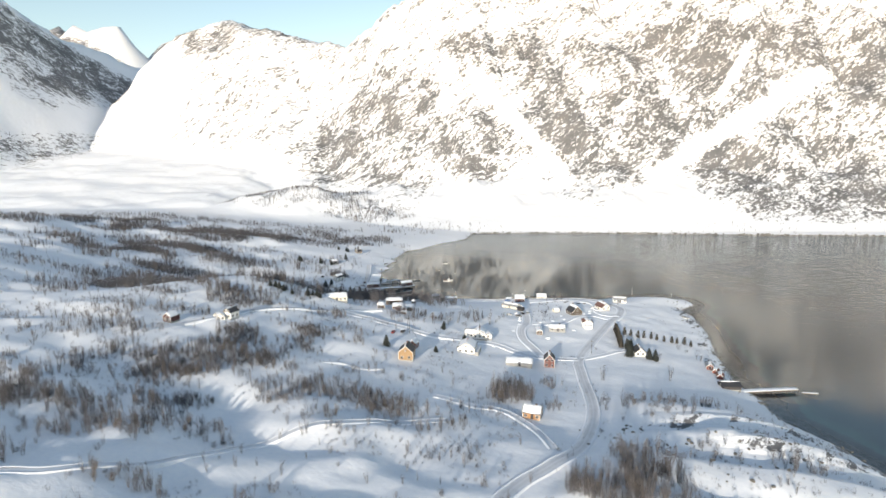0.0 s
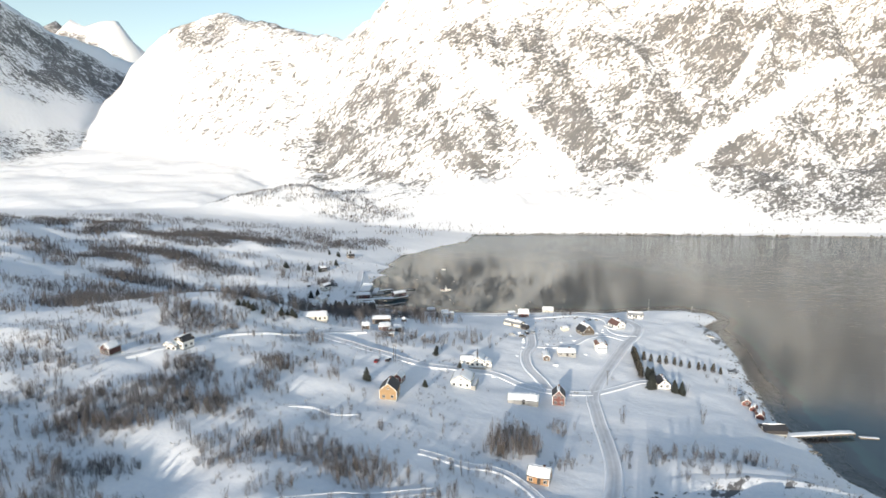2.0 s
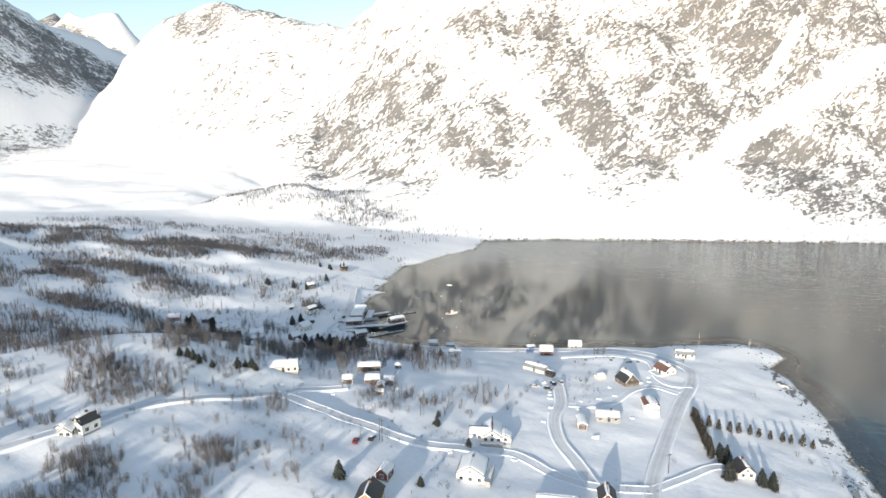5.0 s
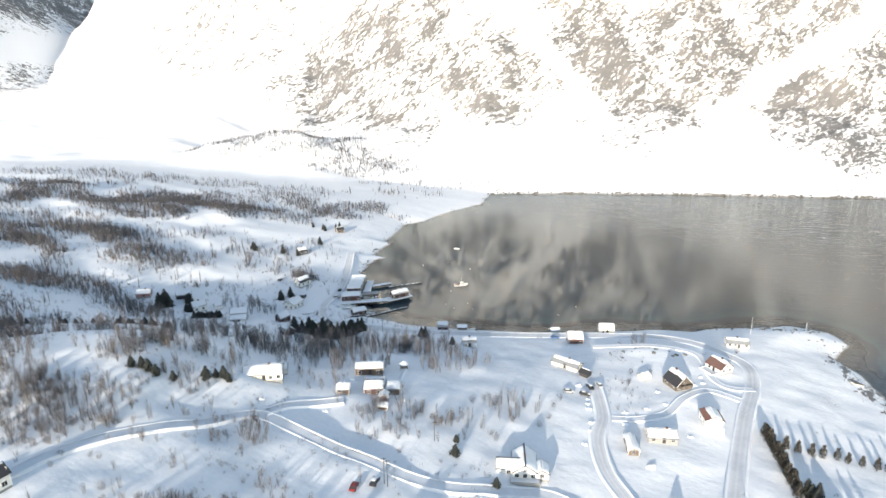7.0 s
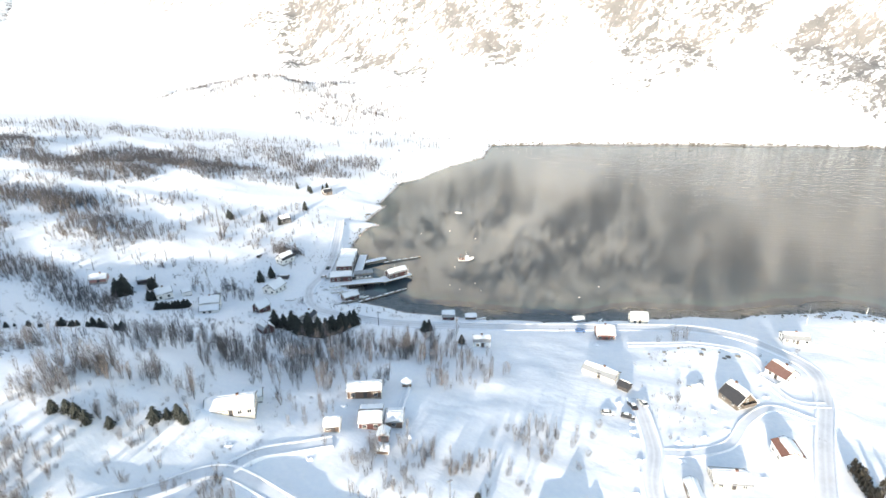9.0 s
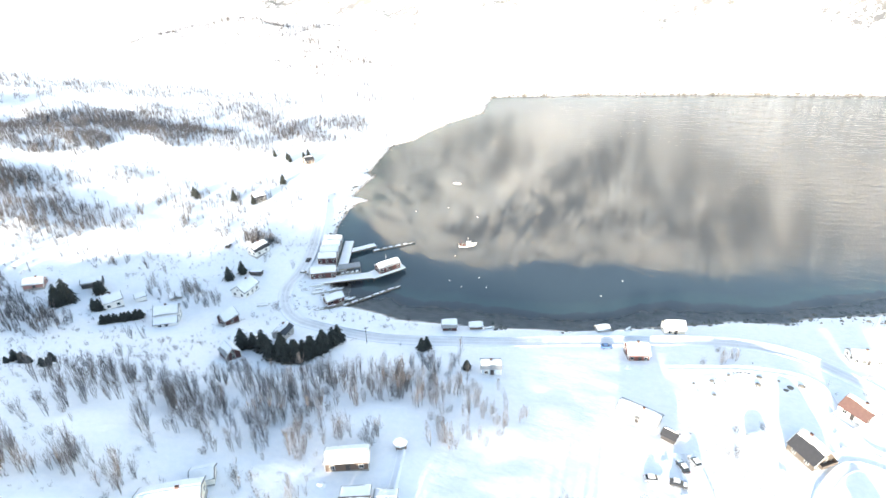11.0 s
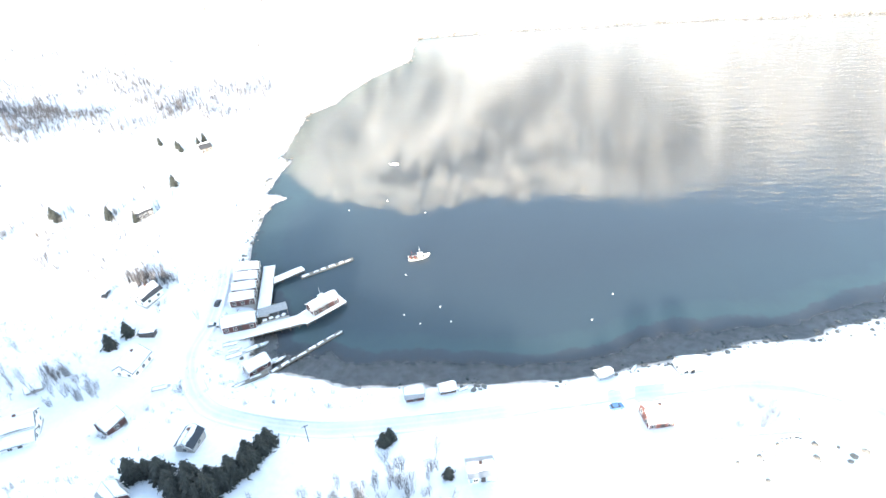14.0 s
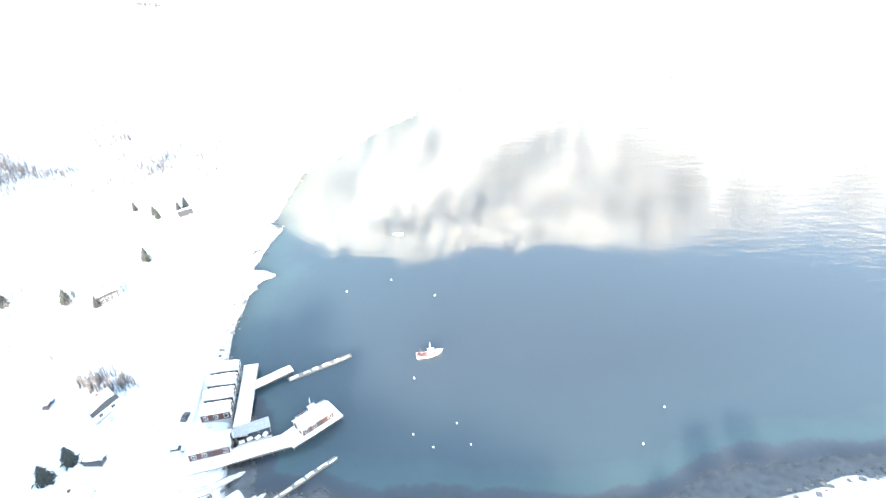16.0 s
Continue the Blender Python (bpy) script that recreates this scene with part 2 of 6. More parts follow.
def ground_material():
    m, N, L = material("snowy_ground")
    out, b = N.new("ShaderNodeOutputMaterial"), N.new("ShaderNodeBsdfPrincipled")
    L.new(b.outputs[0], out.inputs[0])
    pos = N.new("ShaderNodeNewGeometry").outputs["Position"]
    rock, depth = N.new("ShaderNodeAttribute"), N.new("ShaderNodeAttribute")
    rock.attribute_name, depth.attribute_name = "rock", "inland"
    # rock ribs that break through the snow
    # strata: long axis up to the right along the face
    axes = N.new("ShaderNodeCombineXYZ")
    for k, (axis, scale) in enumerate((((0.80, 0.42, 0.42), 0.52), ((-0.60, 0.57, 0.57), 1.0), ((0.0, -0.707, 0.707), 0.5))):
        dot = N.new("ShaderNodeVectorMath")
        dot.operation = "DOT_PRODUCT"
        dot.inputs[1].default_value = tuple(c * scale for c in axis)
        L.new(pos, dot.inputs[0]), L.new(dot.outputs["Value"], axes.inputs[k])
    ribs = node(N, "ShaderNodeTexNoise", Scale=0.035, Detail=6.0, Roughness=0.70, Distortion=0.3)
    chips = node(N, "ShaderNodeTexNoise", Scale=0.20, Detail=7.0, Roughness=0.80, Distortion=0.2)
    L.new(axes.outputs[0], ribs.inputs["Vector"]), L.new(axes.outputs[0], chips.inputs["Vector"])
    blend = math_node(N, L, "ADD", math_node(N, L, "MULTIPLY", ribs.outputs[0], 0.36), math_node(N, L, "MULTIPLY", chips.outputs[0], 0.64))
    bare = math_node(N, L, "ADD", blend, math_node(N, L, "MULTIPLY", rock.outputs["Fac"], 0.20))
    some = math_node(N, L, "MINIMUM", math_node(N, L, "MULTIPLY", rock.outputs["Fac"], 5.0), 1.0)
    bare = math_node(N, L, "SUBTRACT", bare, math_node(N, L, "MULTIPLY", math_node(N, L, "SUBTRACT", 1.0, some), 0.10))
    mask = ramp(N, L, bare, [(0.583, (0, 0, 0)), (0.595, (1, 1, 1))])
    tone = node(N, "ShaderNodeTexNoise", Scale=0.02, Detail=6.0, Roughness=0.7)
    L.new(pos, tone.inputs["Vector"])
    stone = ramp(N, L, tone.outputs[0], [(0.3, (0.115, 0.120, 0.128)), (0.5, (0.165, 0.165, 0.17)), (0.7, (0.23, 0.225, 0.225))])
    fleck = node(N, "ShaderNodeTexNoise", Scale=0.6, Detail=5.0, Roughness=0.7)
    L.new(pos, fleck.inputs["Vector"])
    snow = ramp(N, L, fleck.outputs[0], [(0.25, (0.80, 0.83, 0.88)), (0.7, (0.90, 0.91, 0.93))])
    mix = N.new("ShaderNodeMix")
    mix.data_type = "RGBA"
    L.new(mask.outputs[0], mix.inputs[0]), L.new(snow.outputs[0], mix.inputs[6]), L.new(stone.outputs[0], mix.inputs[7])
    # bare stones, weed and shingle below the snow line
    weed = node(N, "ShaderNodeTexNoise", Scale=0.35, Detail=8.0, Roughness=0.72)
    L.new(pos, weed.inputs["Vector"])
    bed = ramp(N, L, weed.outputs[0], [(0.32, (0.30, 0.275, 0.26)), (0.5, (0.46, 0.42, 0.40)), (0.68, (0.58, 0.54, 0.50))])
    edge = math_node(N, L, "ADD", depth.outputs["Fac"], math_node(N, L, "MULTIPLY", math_node(N, L, "SUBTRACT", weed.outputs[0], 0.5), 4.0))
    wet = ramp(N, L, edge, [(0.0, (1, 1, 1)), (0.9, (0, 0, 0))])
    shore = N.new("ShaderNodeMix")
    shore.data_type = "RGBA"
    L.new(wet.outputs[0], shore.inputs[0]), L.new(mix.outputs[2], shore.inputs[6]), L.new(bed.outputs[0], shore.inputs[7])
    L.new(shore.outputs[2], b.inputs["Base Color"])
    b.inputs["Roughness"].default_value = 0.7
    b.inputs["Specular IOR Level"].default_value = 0.25
    wind = stretched(N, L, pos, (0, 0, radians(25)), (0.6, 1.0, 1.0))
    drift = node(N, "ShaderNodeTexNoise", Scale=0.09, Detail=4.0, Roughness=0.5)
    L.new(wind, drift.inputs["Vector"])
    bump = node(N, "ShaderNodeBump", Strength=0.40, Distance=1.8)
    crust = node(N, "ShaderNodeTexNoise", Scale=0.55, Detail=5.0, Roughness=0.65)
    L.new(wind, crust.inputs["Vector"])
    L.new(math_node(N, L, "ADD", drift.outputs[0], math_node(N, L, "MULTIPLY", crust.outputs[0], 0.16)), bump.inputs["Height"])
    relief = node(N, "ShaderNodeBump", Strength=0.8, Distance=7.0)
    L.new(math_node(N, L, "MULTIPLY", ribs.outputs[0], rock.outputs["Fac"]), relief.inputs["Height"])
    L.new(relief.outputs[0], bump.inputs["Normal"])
    L.new(bump.outputs[0], b.inputs["Normal"])
    return m


def water_material():
    m, N, L = material("fjord_water")
    out = N.new("ShaderNodeOutputMaterial")
    pos = N.new("ShaderNodeNewGeometry").outputs["Position"]
    deep = N.new("ShaderNodeAttribute")
    deep.attribute_name = "depth"
    # the shelf along the shore ends raggedly in tufts of weed
    tufts = node(N, "ShaderNodeTexNoise", Scale=0.14, Detail=6.0, Roughness=0.65)
    L.new(pos, tufts.inputs["Vector"])
    shelf = math_node(N, L, "ADD", deep.outputs["Fac"], math_node(N, L, "MULTIPLY", math_node(N, L, "SUBTRACT", tufts.outputs[0], 0.5), 0.14))
    body = ramp(N, L, shelf, [(0.0, (0.16, 0.150, 0.145)), (0.12, (0.125, 0.120, 0.125)), (0.17, (0.058, 0.070, 0.084)), (0.23, (0.056, 0.070, 0.084)), (0.26, (0.056, 0.090, 0.099)), (0.40, (0.047, 0.070, 0.085)), (1.0, (0.043, 0.058, 0.073))])
    diffuse = N.new("ShaderNodeBsdfPrincipled")
    diffuse.subsurface_method = "BURLEY"
    diffuse.inputs["Subsurface Weight"].default_value = 1.0
    diffuse.inputs["Subsurface Radius"].default_value = (1.0, 1.0, 1.0)
    diffuse.inputs["Subsurface Scale"].default_value = 26.0
    diffuse.inputs["Specular IOR Level"].default_value = 0.0
    L.new(body.outputs[0], diffuse.inputs["Base Color"])
    clear = N.new("ShaderNodeBsdfTransparent")
    clear.inputs[0].default_value = (0.88, 0.89, 0.88, 1)
    thick = ramp(N, L, shelf, [(0.0, (0.10,) * 3), (0.12, (0.30,) * 3), (0.17, (0.80,) * 3), (0.25, (0.97,) * 3), (0.45, (1,) * 3)])
    inner = N.new("ShaderNodeMixShader")
    L.new(thick.outputs[0], inner.inputs[0]), L.new(clear.outputs[0], inner.inputs[1]), L.new(diffuse.outputs[0], inner.inputs[2])
    gloss = node(N, "ShaderNodeBsdfGlossy", Roughness=0.015, Color=(0.84, 0.855, 0.84, 1))
    fres = node(N, "ShaderNodeFresnel", IOR=1.44)
    top = N.new("ShaderNodeMixShader")
    L.new(fres.outputs[0], top.inputs[0]), L.new(inner.outputs[0], top.inputs[1]), L.new(gloss.outputs[0], top.inputs[2])
    L.new(top.outputs[0], out.inputs[0])
    # wind ripples, rougher out on the fjord than in the bay
    turn = stretched(N, L, pos, (0, 0, radians(9)), (0.20, 1.0, 1.0))
    ripple = node(N, "ShaderNodeTexNoise", Scale=0.29, Detail=3.0, Roughness=0.5, Distortion=0.4)
    L.new(turn, ripple.inputs["Vector"])
    bay = stretched(N, L, pos, (0, 0, radians(46)), (0.14, 1.0, 1.0))
    lop = node(N, "ShaderNodeTexNoise", Scale=0.50, Detail=2.0, Roughness=0.45, Distortion=0.3)
    L.new(bay, lop.inputs["Vector"])
    calm = N.new("ShaderNodeAttribute")
    calm.attribute_name = "wind"
    bump = node(N, "ShaderNodeBump", Distance=1.0)
    bump.inputs["Strength"].default_value = 1.0
    L.new(math_node(N, L, "ADD", math_node(N, L, "MULTIPLY", math_node(N, L, "MULTIPLY", calm.outputs["Fac"], 0.33), ripple.outputs[0]), math_node(N, L, "MULTIPLY", lop.outputs[0], math_node(N, L, "ADD", math_node(N, L, "MULTIPLY", calm.outputs["Fac"], 0.10), 0.018))), bump.inputs["Height"])
    for n in (gloss, fres):
        L.new(bump.outputs[0], n.inputs["Normal"])
    return m


# ---- the land and the water ----
SNOWY, WATER = ground_material(), water_material()
ground_ob, gx, gy, gz = sheet("ground", SNOWY, GRID_X, GRID_Y, ground)
tagged(ground_ob, "snow-covered valley floor and rocky mountainsides round a fjord", "ground", kind="structure")
gd = inland(gx, gy)
# bare rock faces of the massif: x, height, half width, half height
FACES = [(-100, 174, 91, 106), (-211, 114, 78, 45), (-537, 430, 168, 29), (-599, 393, 82, 24), (61, 133, 70, 50), (260, 221, 90, 125), (301, 117, 62, 42), (123, 315, 121, 41), (474, 192, 148, 88), (544, 310, 230, 56), (626, 97, 117, 75), (738, 198, 78, 83), (512, 62, 60, 35), (900, 220, 150, 130)]
# snow gullies down the faces: from x, height to x, height, half width
GULLIES = [(370, 74, 700, 252, 13), (208, 88, 60, 270, 11), (520, 215, 600, 330, 6)]
rocky = gz * 0
for fx, fz, rw, rh in FACES:
    rocky = np.maximum(rocky, 1.45 - np.hypot((gx - fx) / (1.25 * rw), (gz - fz) / (1.2 * rh)))
rocky = np.clip(rocky * 0.8, 0, 0.54) * ease(gy, 800, 850)
rocky = np.maximum(rocky, 0.36 * ease(gz, 80, 120) * ease(gy, 830, 880) * ease(gx, 40, 200))
rocky = np.maximum(rocky, 0.29 * ease(gz, 85, 150) * ease(gy, 830, 880) * ease(-gx, 760, 560))
# the shaded mountain across the valley: ribs of rock high up, a spur low down
rocky = rocky + 0.64 * ease(grain(gx + 0.6 * gz, gz * 0.5 + gy * 0.2, 90, 87, 3), 0.34, 0.50) * ease(gz + 80 * (grain(gx, gy, 120, 88) - 0.5), 190, 290) * ease(-gx, 820, 950)
rocky = rocky + 0.46 * np.exp(-(((gx + 940) / 90) ** 2) - ((gz - 125) / 45) ** 2) * ease(gy, 1000, 1100)
for ax, az, bx, bz, gw in GULLIES:
    ex, ez = bx - ax, bz - az
    t = np.clip(((gx - ax) * ex + (gz - az) * ez) / (ex * ex + ez * ez), 0, 1)
    rocky = rocky * ease(np.hypot(gx - ax - t * ex, gz - az - t * ez) + 14 * (grain(gx, gz, 30, 45) - 0.5), gw * 0.5, gw * 1.6)
rocky = rocky * (0.62 + 0.76 * grain(gx * 1.2 + gz, gz * 1.5, 75, 41, 3))
ledge = ease(np.abs(gy - 210 - 8 * (grain(gx, gx, 30, 83) - 0.5)), 5, 2) * ease(gx, 72, 84) + ease(np.abs(gy - 191 - 8 * (grain(gx, gx, 24, 85) - 0.5)), 5, 2) * ease(gx, 92, 104)
rocky = np.maximum(rocky, 0.40 * ledge)
rocky = np.maximum(rocky, 0.26 * np.exp(-((gx - 93) / 13) ** 2 - ((gy - 403) / 7) ** 2) + 0.30 * np.exp(-((gx - 168) / 14) ** 2 - ((gy - 438) / 6) ** 2))
# deep snow on the wooded knoll under the massif
rocky = rocky * (1 - np.exp(-(((gx + 235) / 170) ** 2) - ((gy - 950) / 75) ** 2))
# stony beach between the fields and the fjord
rocky = np.maximum(rocky, 0.30 * ease(gd, 15, 5) * ease(gx, 140, 155) * ease(gy, 255, 300) * ease(gy, 416, 402))
point_attribute(ground_ob.data, "rock", np.clip(rocky, 0, 0.66) * (gd > 0))
point_attribute(ground_ob.data, "inland", gd)
water_ob, wx, wy, _ = sheet("water", WATER, spaced([(-75, 4), (200, 12), (700, 60), (2690, 1)]), spaced([(-1490, 80), (150, 15), (420, 4), (500, 8), (860, 1)]), lambda a, b: a * 0, keep=lambda a, b: inland(a, b) < 8)
tagged(water_ob, "calm fjord water mirroring the mountain", "water", kind="structure")
wd = -inland(wx, wy)
depth = (wd + np.minimum(wd, 12) * 0.9 * (grain(wx, wy, 26, 91) - 0.45)) / 60
# a sandy slope, not a weedy shelf, along the inner bay
sandy = ease(wy, 492, 515) * ease(-wx, -120, -40)
depth = depth * (1 - sandy) + sandy * (0.245 + 0.010 * np.maximum(wd, 0) + 0.05 * (grain(wx, wy, 30, 93) - 0.5))
point_attribute(water_ob.data, "depth", np.clip(depth, 0, 1))
point_attribute(water_ob.data, "wind", np.clip(0.03 + 1.3 * ease(wx + 0.25 * (wy - 450), 90, 360) + 0.42 * ease(wy, 560, 690), 0, 3.2))



# ---- surfaces of things ----
def plain(name, colour, rough=0.7, metal=0.0, spread=0.18, size=1.2, bump=0.25, boards=0.0):
    """A weathered surface: colour with broad stains and fine grain; boards: width of vertical boards in metres."""
    m, N, L = material(name)
    out, b = N.new("ShaderNodeOutputMaterial"), N.new("ShaderNodeBsdfPrincipled")
    L.new(b.outputs[0], out.inputs[0])
    co = N.new("ShaderNodeTexCoord").outputs["Object"]
    big, fine = node(N, "ShaderNodeTexNoise", Scale=size, Detail=4.0), node(N, "ShaderNodeTexNoise", Scale=size * 14, Detail=4.0)
    L.new(co, big.inputs["Vector"]), L.new(co, fine.inputs["Vector"])
    both = math_node(N, L, "ADD", math_node(N, L, "MULTIPLY", big.outputs[0], 0.6), math_node(N, L, "MULTIPLY", fine.outputs[0], 0.4))
    r = ramp(N, L, both, [(0.3, tuple(c * (1 - spread) for c in colour)), (0.7, tuple(min(1, c * (1 + spread)) for c in colour))])
    L.new(r.outputs[0], b.inputs["Base Color"])
    b.inputs["Roughness"].default_value, b.inputs["Metallic"].default_value = rough, metal
    bp = node(N, "ShaderNodeBump", Strength=bump, Distance=0.03)
    height = both
    if boards:
        wave = node(N, "ShaderNodeTexWave", Scale=0.314 / boards, Distortion=0.0)
        wave.bands_direction = "DIAGONAL"
        L.new(co, wave.inputs["Vector"])
        height = math_node(N, L, "ADD", both, wave.outputs["Fac"])
    L.new(height, bp.inputs["Height"])
    L.new(bp.outputs[0], b.inputs["Normal"])
    return m


PAINT = {
    "ochre": plain("ochre_paint", (0.37, 0.235, 0.12), boards=0.15),
    "orange": plain("orange_paint", (0.42, 0.235, 0.115), boards=0.15),
    "red": plain("red_paint", (0.085, 0.034, 0.031), boards=0.15),
    "bright_red": plain("bright_red_paint", (0.17, 0.062, 0.05), boards=0.15),
    "white": plain("white_paint", (0.80, 0.79, 0.76), boards=0.15, spread=0.06),
    "cream": plain("cream_paint", (0.72, 0.67, 0.57), boards=0.15, spread=0.1),
    "grey": plain("grey_boards", (0.36, 0.35, 0.33), boards=0.15),
    "brown": plain("brown_boards", (0.135, 0.095, 0.072), boards=0.15),
    "timber": plain("oiled_timber", (0.135, 0.11, 0.09), boards=0.2),
    "blue": plain("blue_grey_paint", (0.30, 0.38, 0.46), boards=0.15),
    "pale_red": plain("faded_red_paint", (0.38, 0.20, 0.18), boards=0.15),
    "dark": plain("tarred_boards", (0.055, 0.05, 0.05), boards=0.15),
}
ROOFING = {
    "black": plain("black_roofing", (0.045, 0.045, 0.05), rough=0.6, boards=0.3),
    "grey": plain("grey_roofing", (0.30, 0.31, 0.32), rough=0.6, boards=0.3),
    "red": plain("red_tile_roofing", (0.175, 0.098, 0.083), rough=0.7, boards=0.3),
    "brown": plain("brown_roofing", (0.25, 0.12, 0.09), rough=0.7, boards=0.3),
    "blue": plain("blue_panel_roofing", (0.035, 0.042, 0.055), rough=0.35, boards=0.5),
}
ROOF_SNOW = plain("roof_snow", (0.86, 0.88, 0.91), rough=0.75, spread=0.05, size=0.6, bump=0.5)
STONE_BASE = plain("concrete_base", (0.32, 0.32, 0.31), rough=0.9)
TRIM = plain("white_trim", (0.80, 0.80, 0.78), spread=0.05)
BRICK = plain("sooty_brick", (0.20, 0.12, 0.10), rough=0.9)
PLANK = plain("weathered_planks", (0.20, 0.18, 0.155), rough=0.85, boards=0.2)
PILE = plain("wet_pile_wood", (0.075, 0.06, 0.05), rough=0.8)
STEEL = plain("galvanised_steel", (0.42, 0.43, 0.44), rough=0.45, metal=0.8)
RUBBER = plain("black_rubber", (0.02, 0.02, 0.02), rough=0.8)
HULL = plain("white_hull_paint", (0.78, 0.78, 0.76), rough=0.35, spread=0.06)
RUST = plain("red_lead_paint", (0.13, 0.04, 0.033), rough=0.6)
FLOAT = plain("white_buoy_plastic", (0.85, 0.84, 0.80), rough=0.4, spread=0.04)


def twig_material(name, grey, brown):
    """Bare wood that turns from grey to warm brown from thicket to thicket."""
    m, N, L = material(name)
    out, b = N.new("ShaderNodeOutputMaterial"), N.new("ShaderNodeBsdfPrincipled")
    L.new(b.outputs[0], out.inputs[0])
    geo = N.new("ShaderNodeNewGeometry")
    patch, fine = node(N, "ShaderNodeTexNoise", Scale=0.055, Detail=3.0), node(N, "ShaderNodeTexNoise", Scale=0.9, Detail=3.0)
    L.new(geo.outputs["Position"], patch.inputs["Vector"]), L.new(geo.outputs["Position"], fine.inputs["Vector"])
    both = math_node(N, L, "ADD", math_node(N, L, "MULTIPLY", patch.outputs[0], 0.7), math_node(N, L, "MULTIPLY", fine.outputs[0], 0.3))
    both = math_node(N, L, "ADD", both, math_node(N, L, "MULTIPLY", math_node(N, L, "SUBTRACT", geo.outputs["Random Per Island"], 0.5), 0.12))
    r = ramp(N, L, both, [(0.38, tuple(c * 0.8 for c in grey)), (0.50, grey), (0.62, brown)])
    L.new(r.outputs[0], b.inputs["Base Color"])
    b.inputs["Roughness"].default_value = 0.9
    return m


BARK = twig_material("birch_bark", (0.155, 0.148, 0.152), (0.185, 0.150, 0.125))
TWIG = twig_material("birch_twigs", (0.155, 0.147, 0.154), (0.175, 0.150, 0.138))
NEEDLES = plain("spruce_needles", (0.040, 0.046, 0.042), rough=0.9, size=0.9, spread=0.5)
HEDGE = plain("hedge_leaves", (0.085, 0.078, 0.066), rough=0.85, size=0.9, spread=0.4)
SPRUCE_BARK = plain("spruce_bark", (0.10, 0.075, 0.055), rough=0.95)
ROCK = plain("grey_rock", (0.17, 0.16, 0.145), rough=0.9, size=0.5, spread=0.45)


def glass_material():
    m, N, L = material("window_glass")
    out, b = N.new("ShaderNodeOutputMaterial"), N.new("ShaderNodeBsdfPrincipled")
    b.inputs["Base Color"].default_value, b.inputs["Roughness"].default_value = (0.025, 0.03, 0.035, 1), 0.06
    L.new(b.outputs[0], out.inputs[0])
    return m


GLASS = glass_material()


def car_paint(name, colour):
    m = plain(name, colour, rough=0.3, spread=0.06, bump=0.02)
    return m


CAR_PAINTS = {"red": car_paint("red_car_paint", (0.22, 0.025, 0.025)), "dark": car_paint("dark_car_paint", (0.03, 0.032, 0.037)), "silver": car_paint("silver_car_paint", (0.42, 0.44, 0.46)), "blue": car_paint("blue_car_paint", (0.08, 0.18, 0.38))}


# ---- building helpers ----
def height_at(x, y):
    return float(ground(np.array([float(x)]), np.array([float(y)]))[0])


def thing(name, x, y, rz=0.0, label="", category="", z=None, group=""):
    ob = new(name)
    ob.empty_display_size = 0.3
    ob.matrix_world = pose(x, y, height_at(x, y) if z is None else z, 0, 0, rz)
    return tagged(ob, label, category, group)


def mesh_of(name, bm, mat):
    me = bpy.data.meshes.new(name)
    bm.to_mesh(me)
    bm.free()
    me.materials.append(mat)
    return me


def part(name, bm, mat, parent, label="", m=None):
    """Links a bmesh, or a mesh that is there already, as one part under a thing."""
    ob = new(name, bm if isinstance(bm, bpy.types.Mesh) else mesh_of(name, bm, mat))
    ob.parent = parent
    if m is not None:
        ob.matrix_basis = m
    return tagged(ob, label)


def box(bm, x0, x1, y0, y1, z0, z1, bevel=0.0, m=None):
    r = bmesh.ops.create_cube(bm, size=1)
    vs = r["verts"]
    bmesh.ops.scale(bm, vec=(x1 - x0, y1 - y0, z1 - z0), verts=vs)
    bmesh.ops.translate(bm, vec=((x0 + x1) / 2, (y0 + y1) / 2, (z0 + z1) / 2), verts=vs)
    if bevel:
        es = list({e for v in vs for e in v.link_edges})
        vs = bmesh.ops.bevel(bm, geom=es, offset=bevel, segments=1, affect="EDGES")["verts"]
    if m is not None:
        bmesh.ops.transform(bm, matrix=m, verts=list(vs))
    return vs


def boxes(*specs, bevel=0.0):
    bm = bmesh.new()
    for s in specs:
        box(bm, *s, bevel=bevel)
    return bm


def tube(bm, a, b, ra, rb, sides=6):
    a, b = Vector(a), Vector(b)
    q = (b - a).to_track_quat("Z", "Y")
    rings = []
    for p, r in ((a, ra), (b, rb)):
        rings.append([bm.verts.new(p + q @ Vector((r * math.cos(2 * math.pi * k / sides), r * math.sin(2 * math.pi * k / sides), 0))) for k in range(sides)])
    for k in range(sides):
        bm.faces.new((rings[0][k], rings[0][(k + 1) % sides], rings[1][(k + 1) % sides], rings[1][k]))
    bm.faces.new(rings[0][::-1]), bm.faces.new(rings[1])


def tubes(*specs):
    bm = bmesh.new()
    for s in specs:
        tube(bm, *s)
    return bm


WINDOW_MESHES = {}


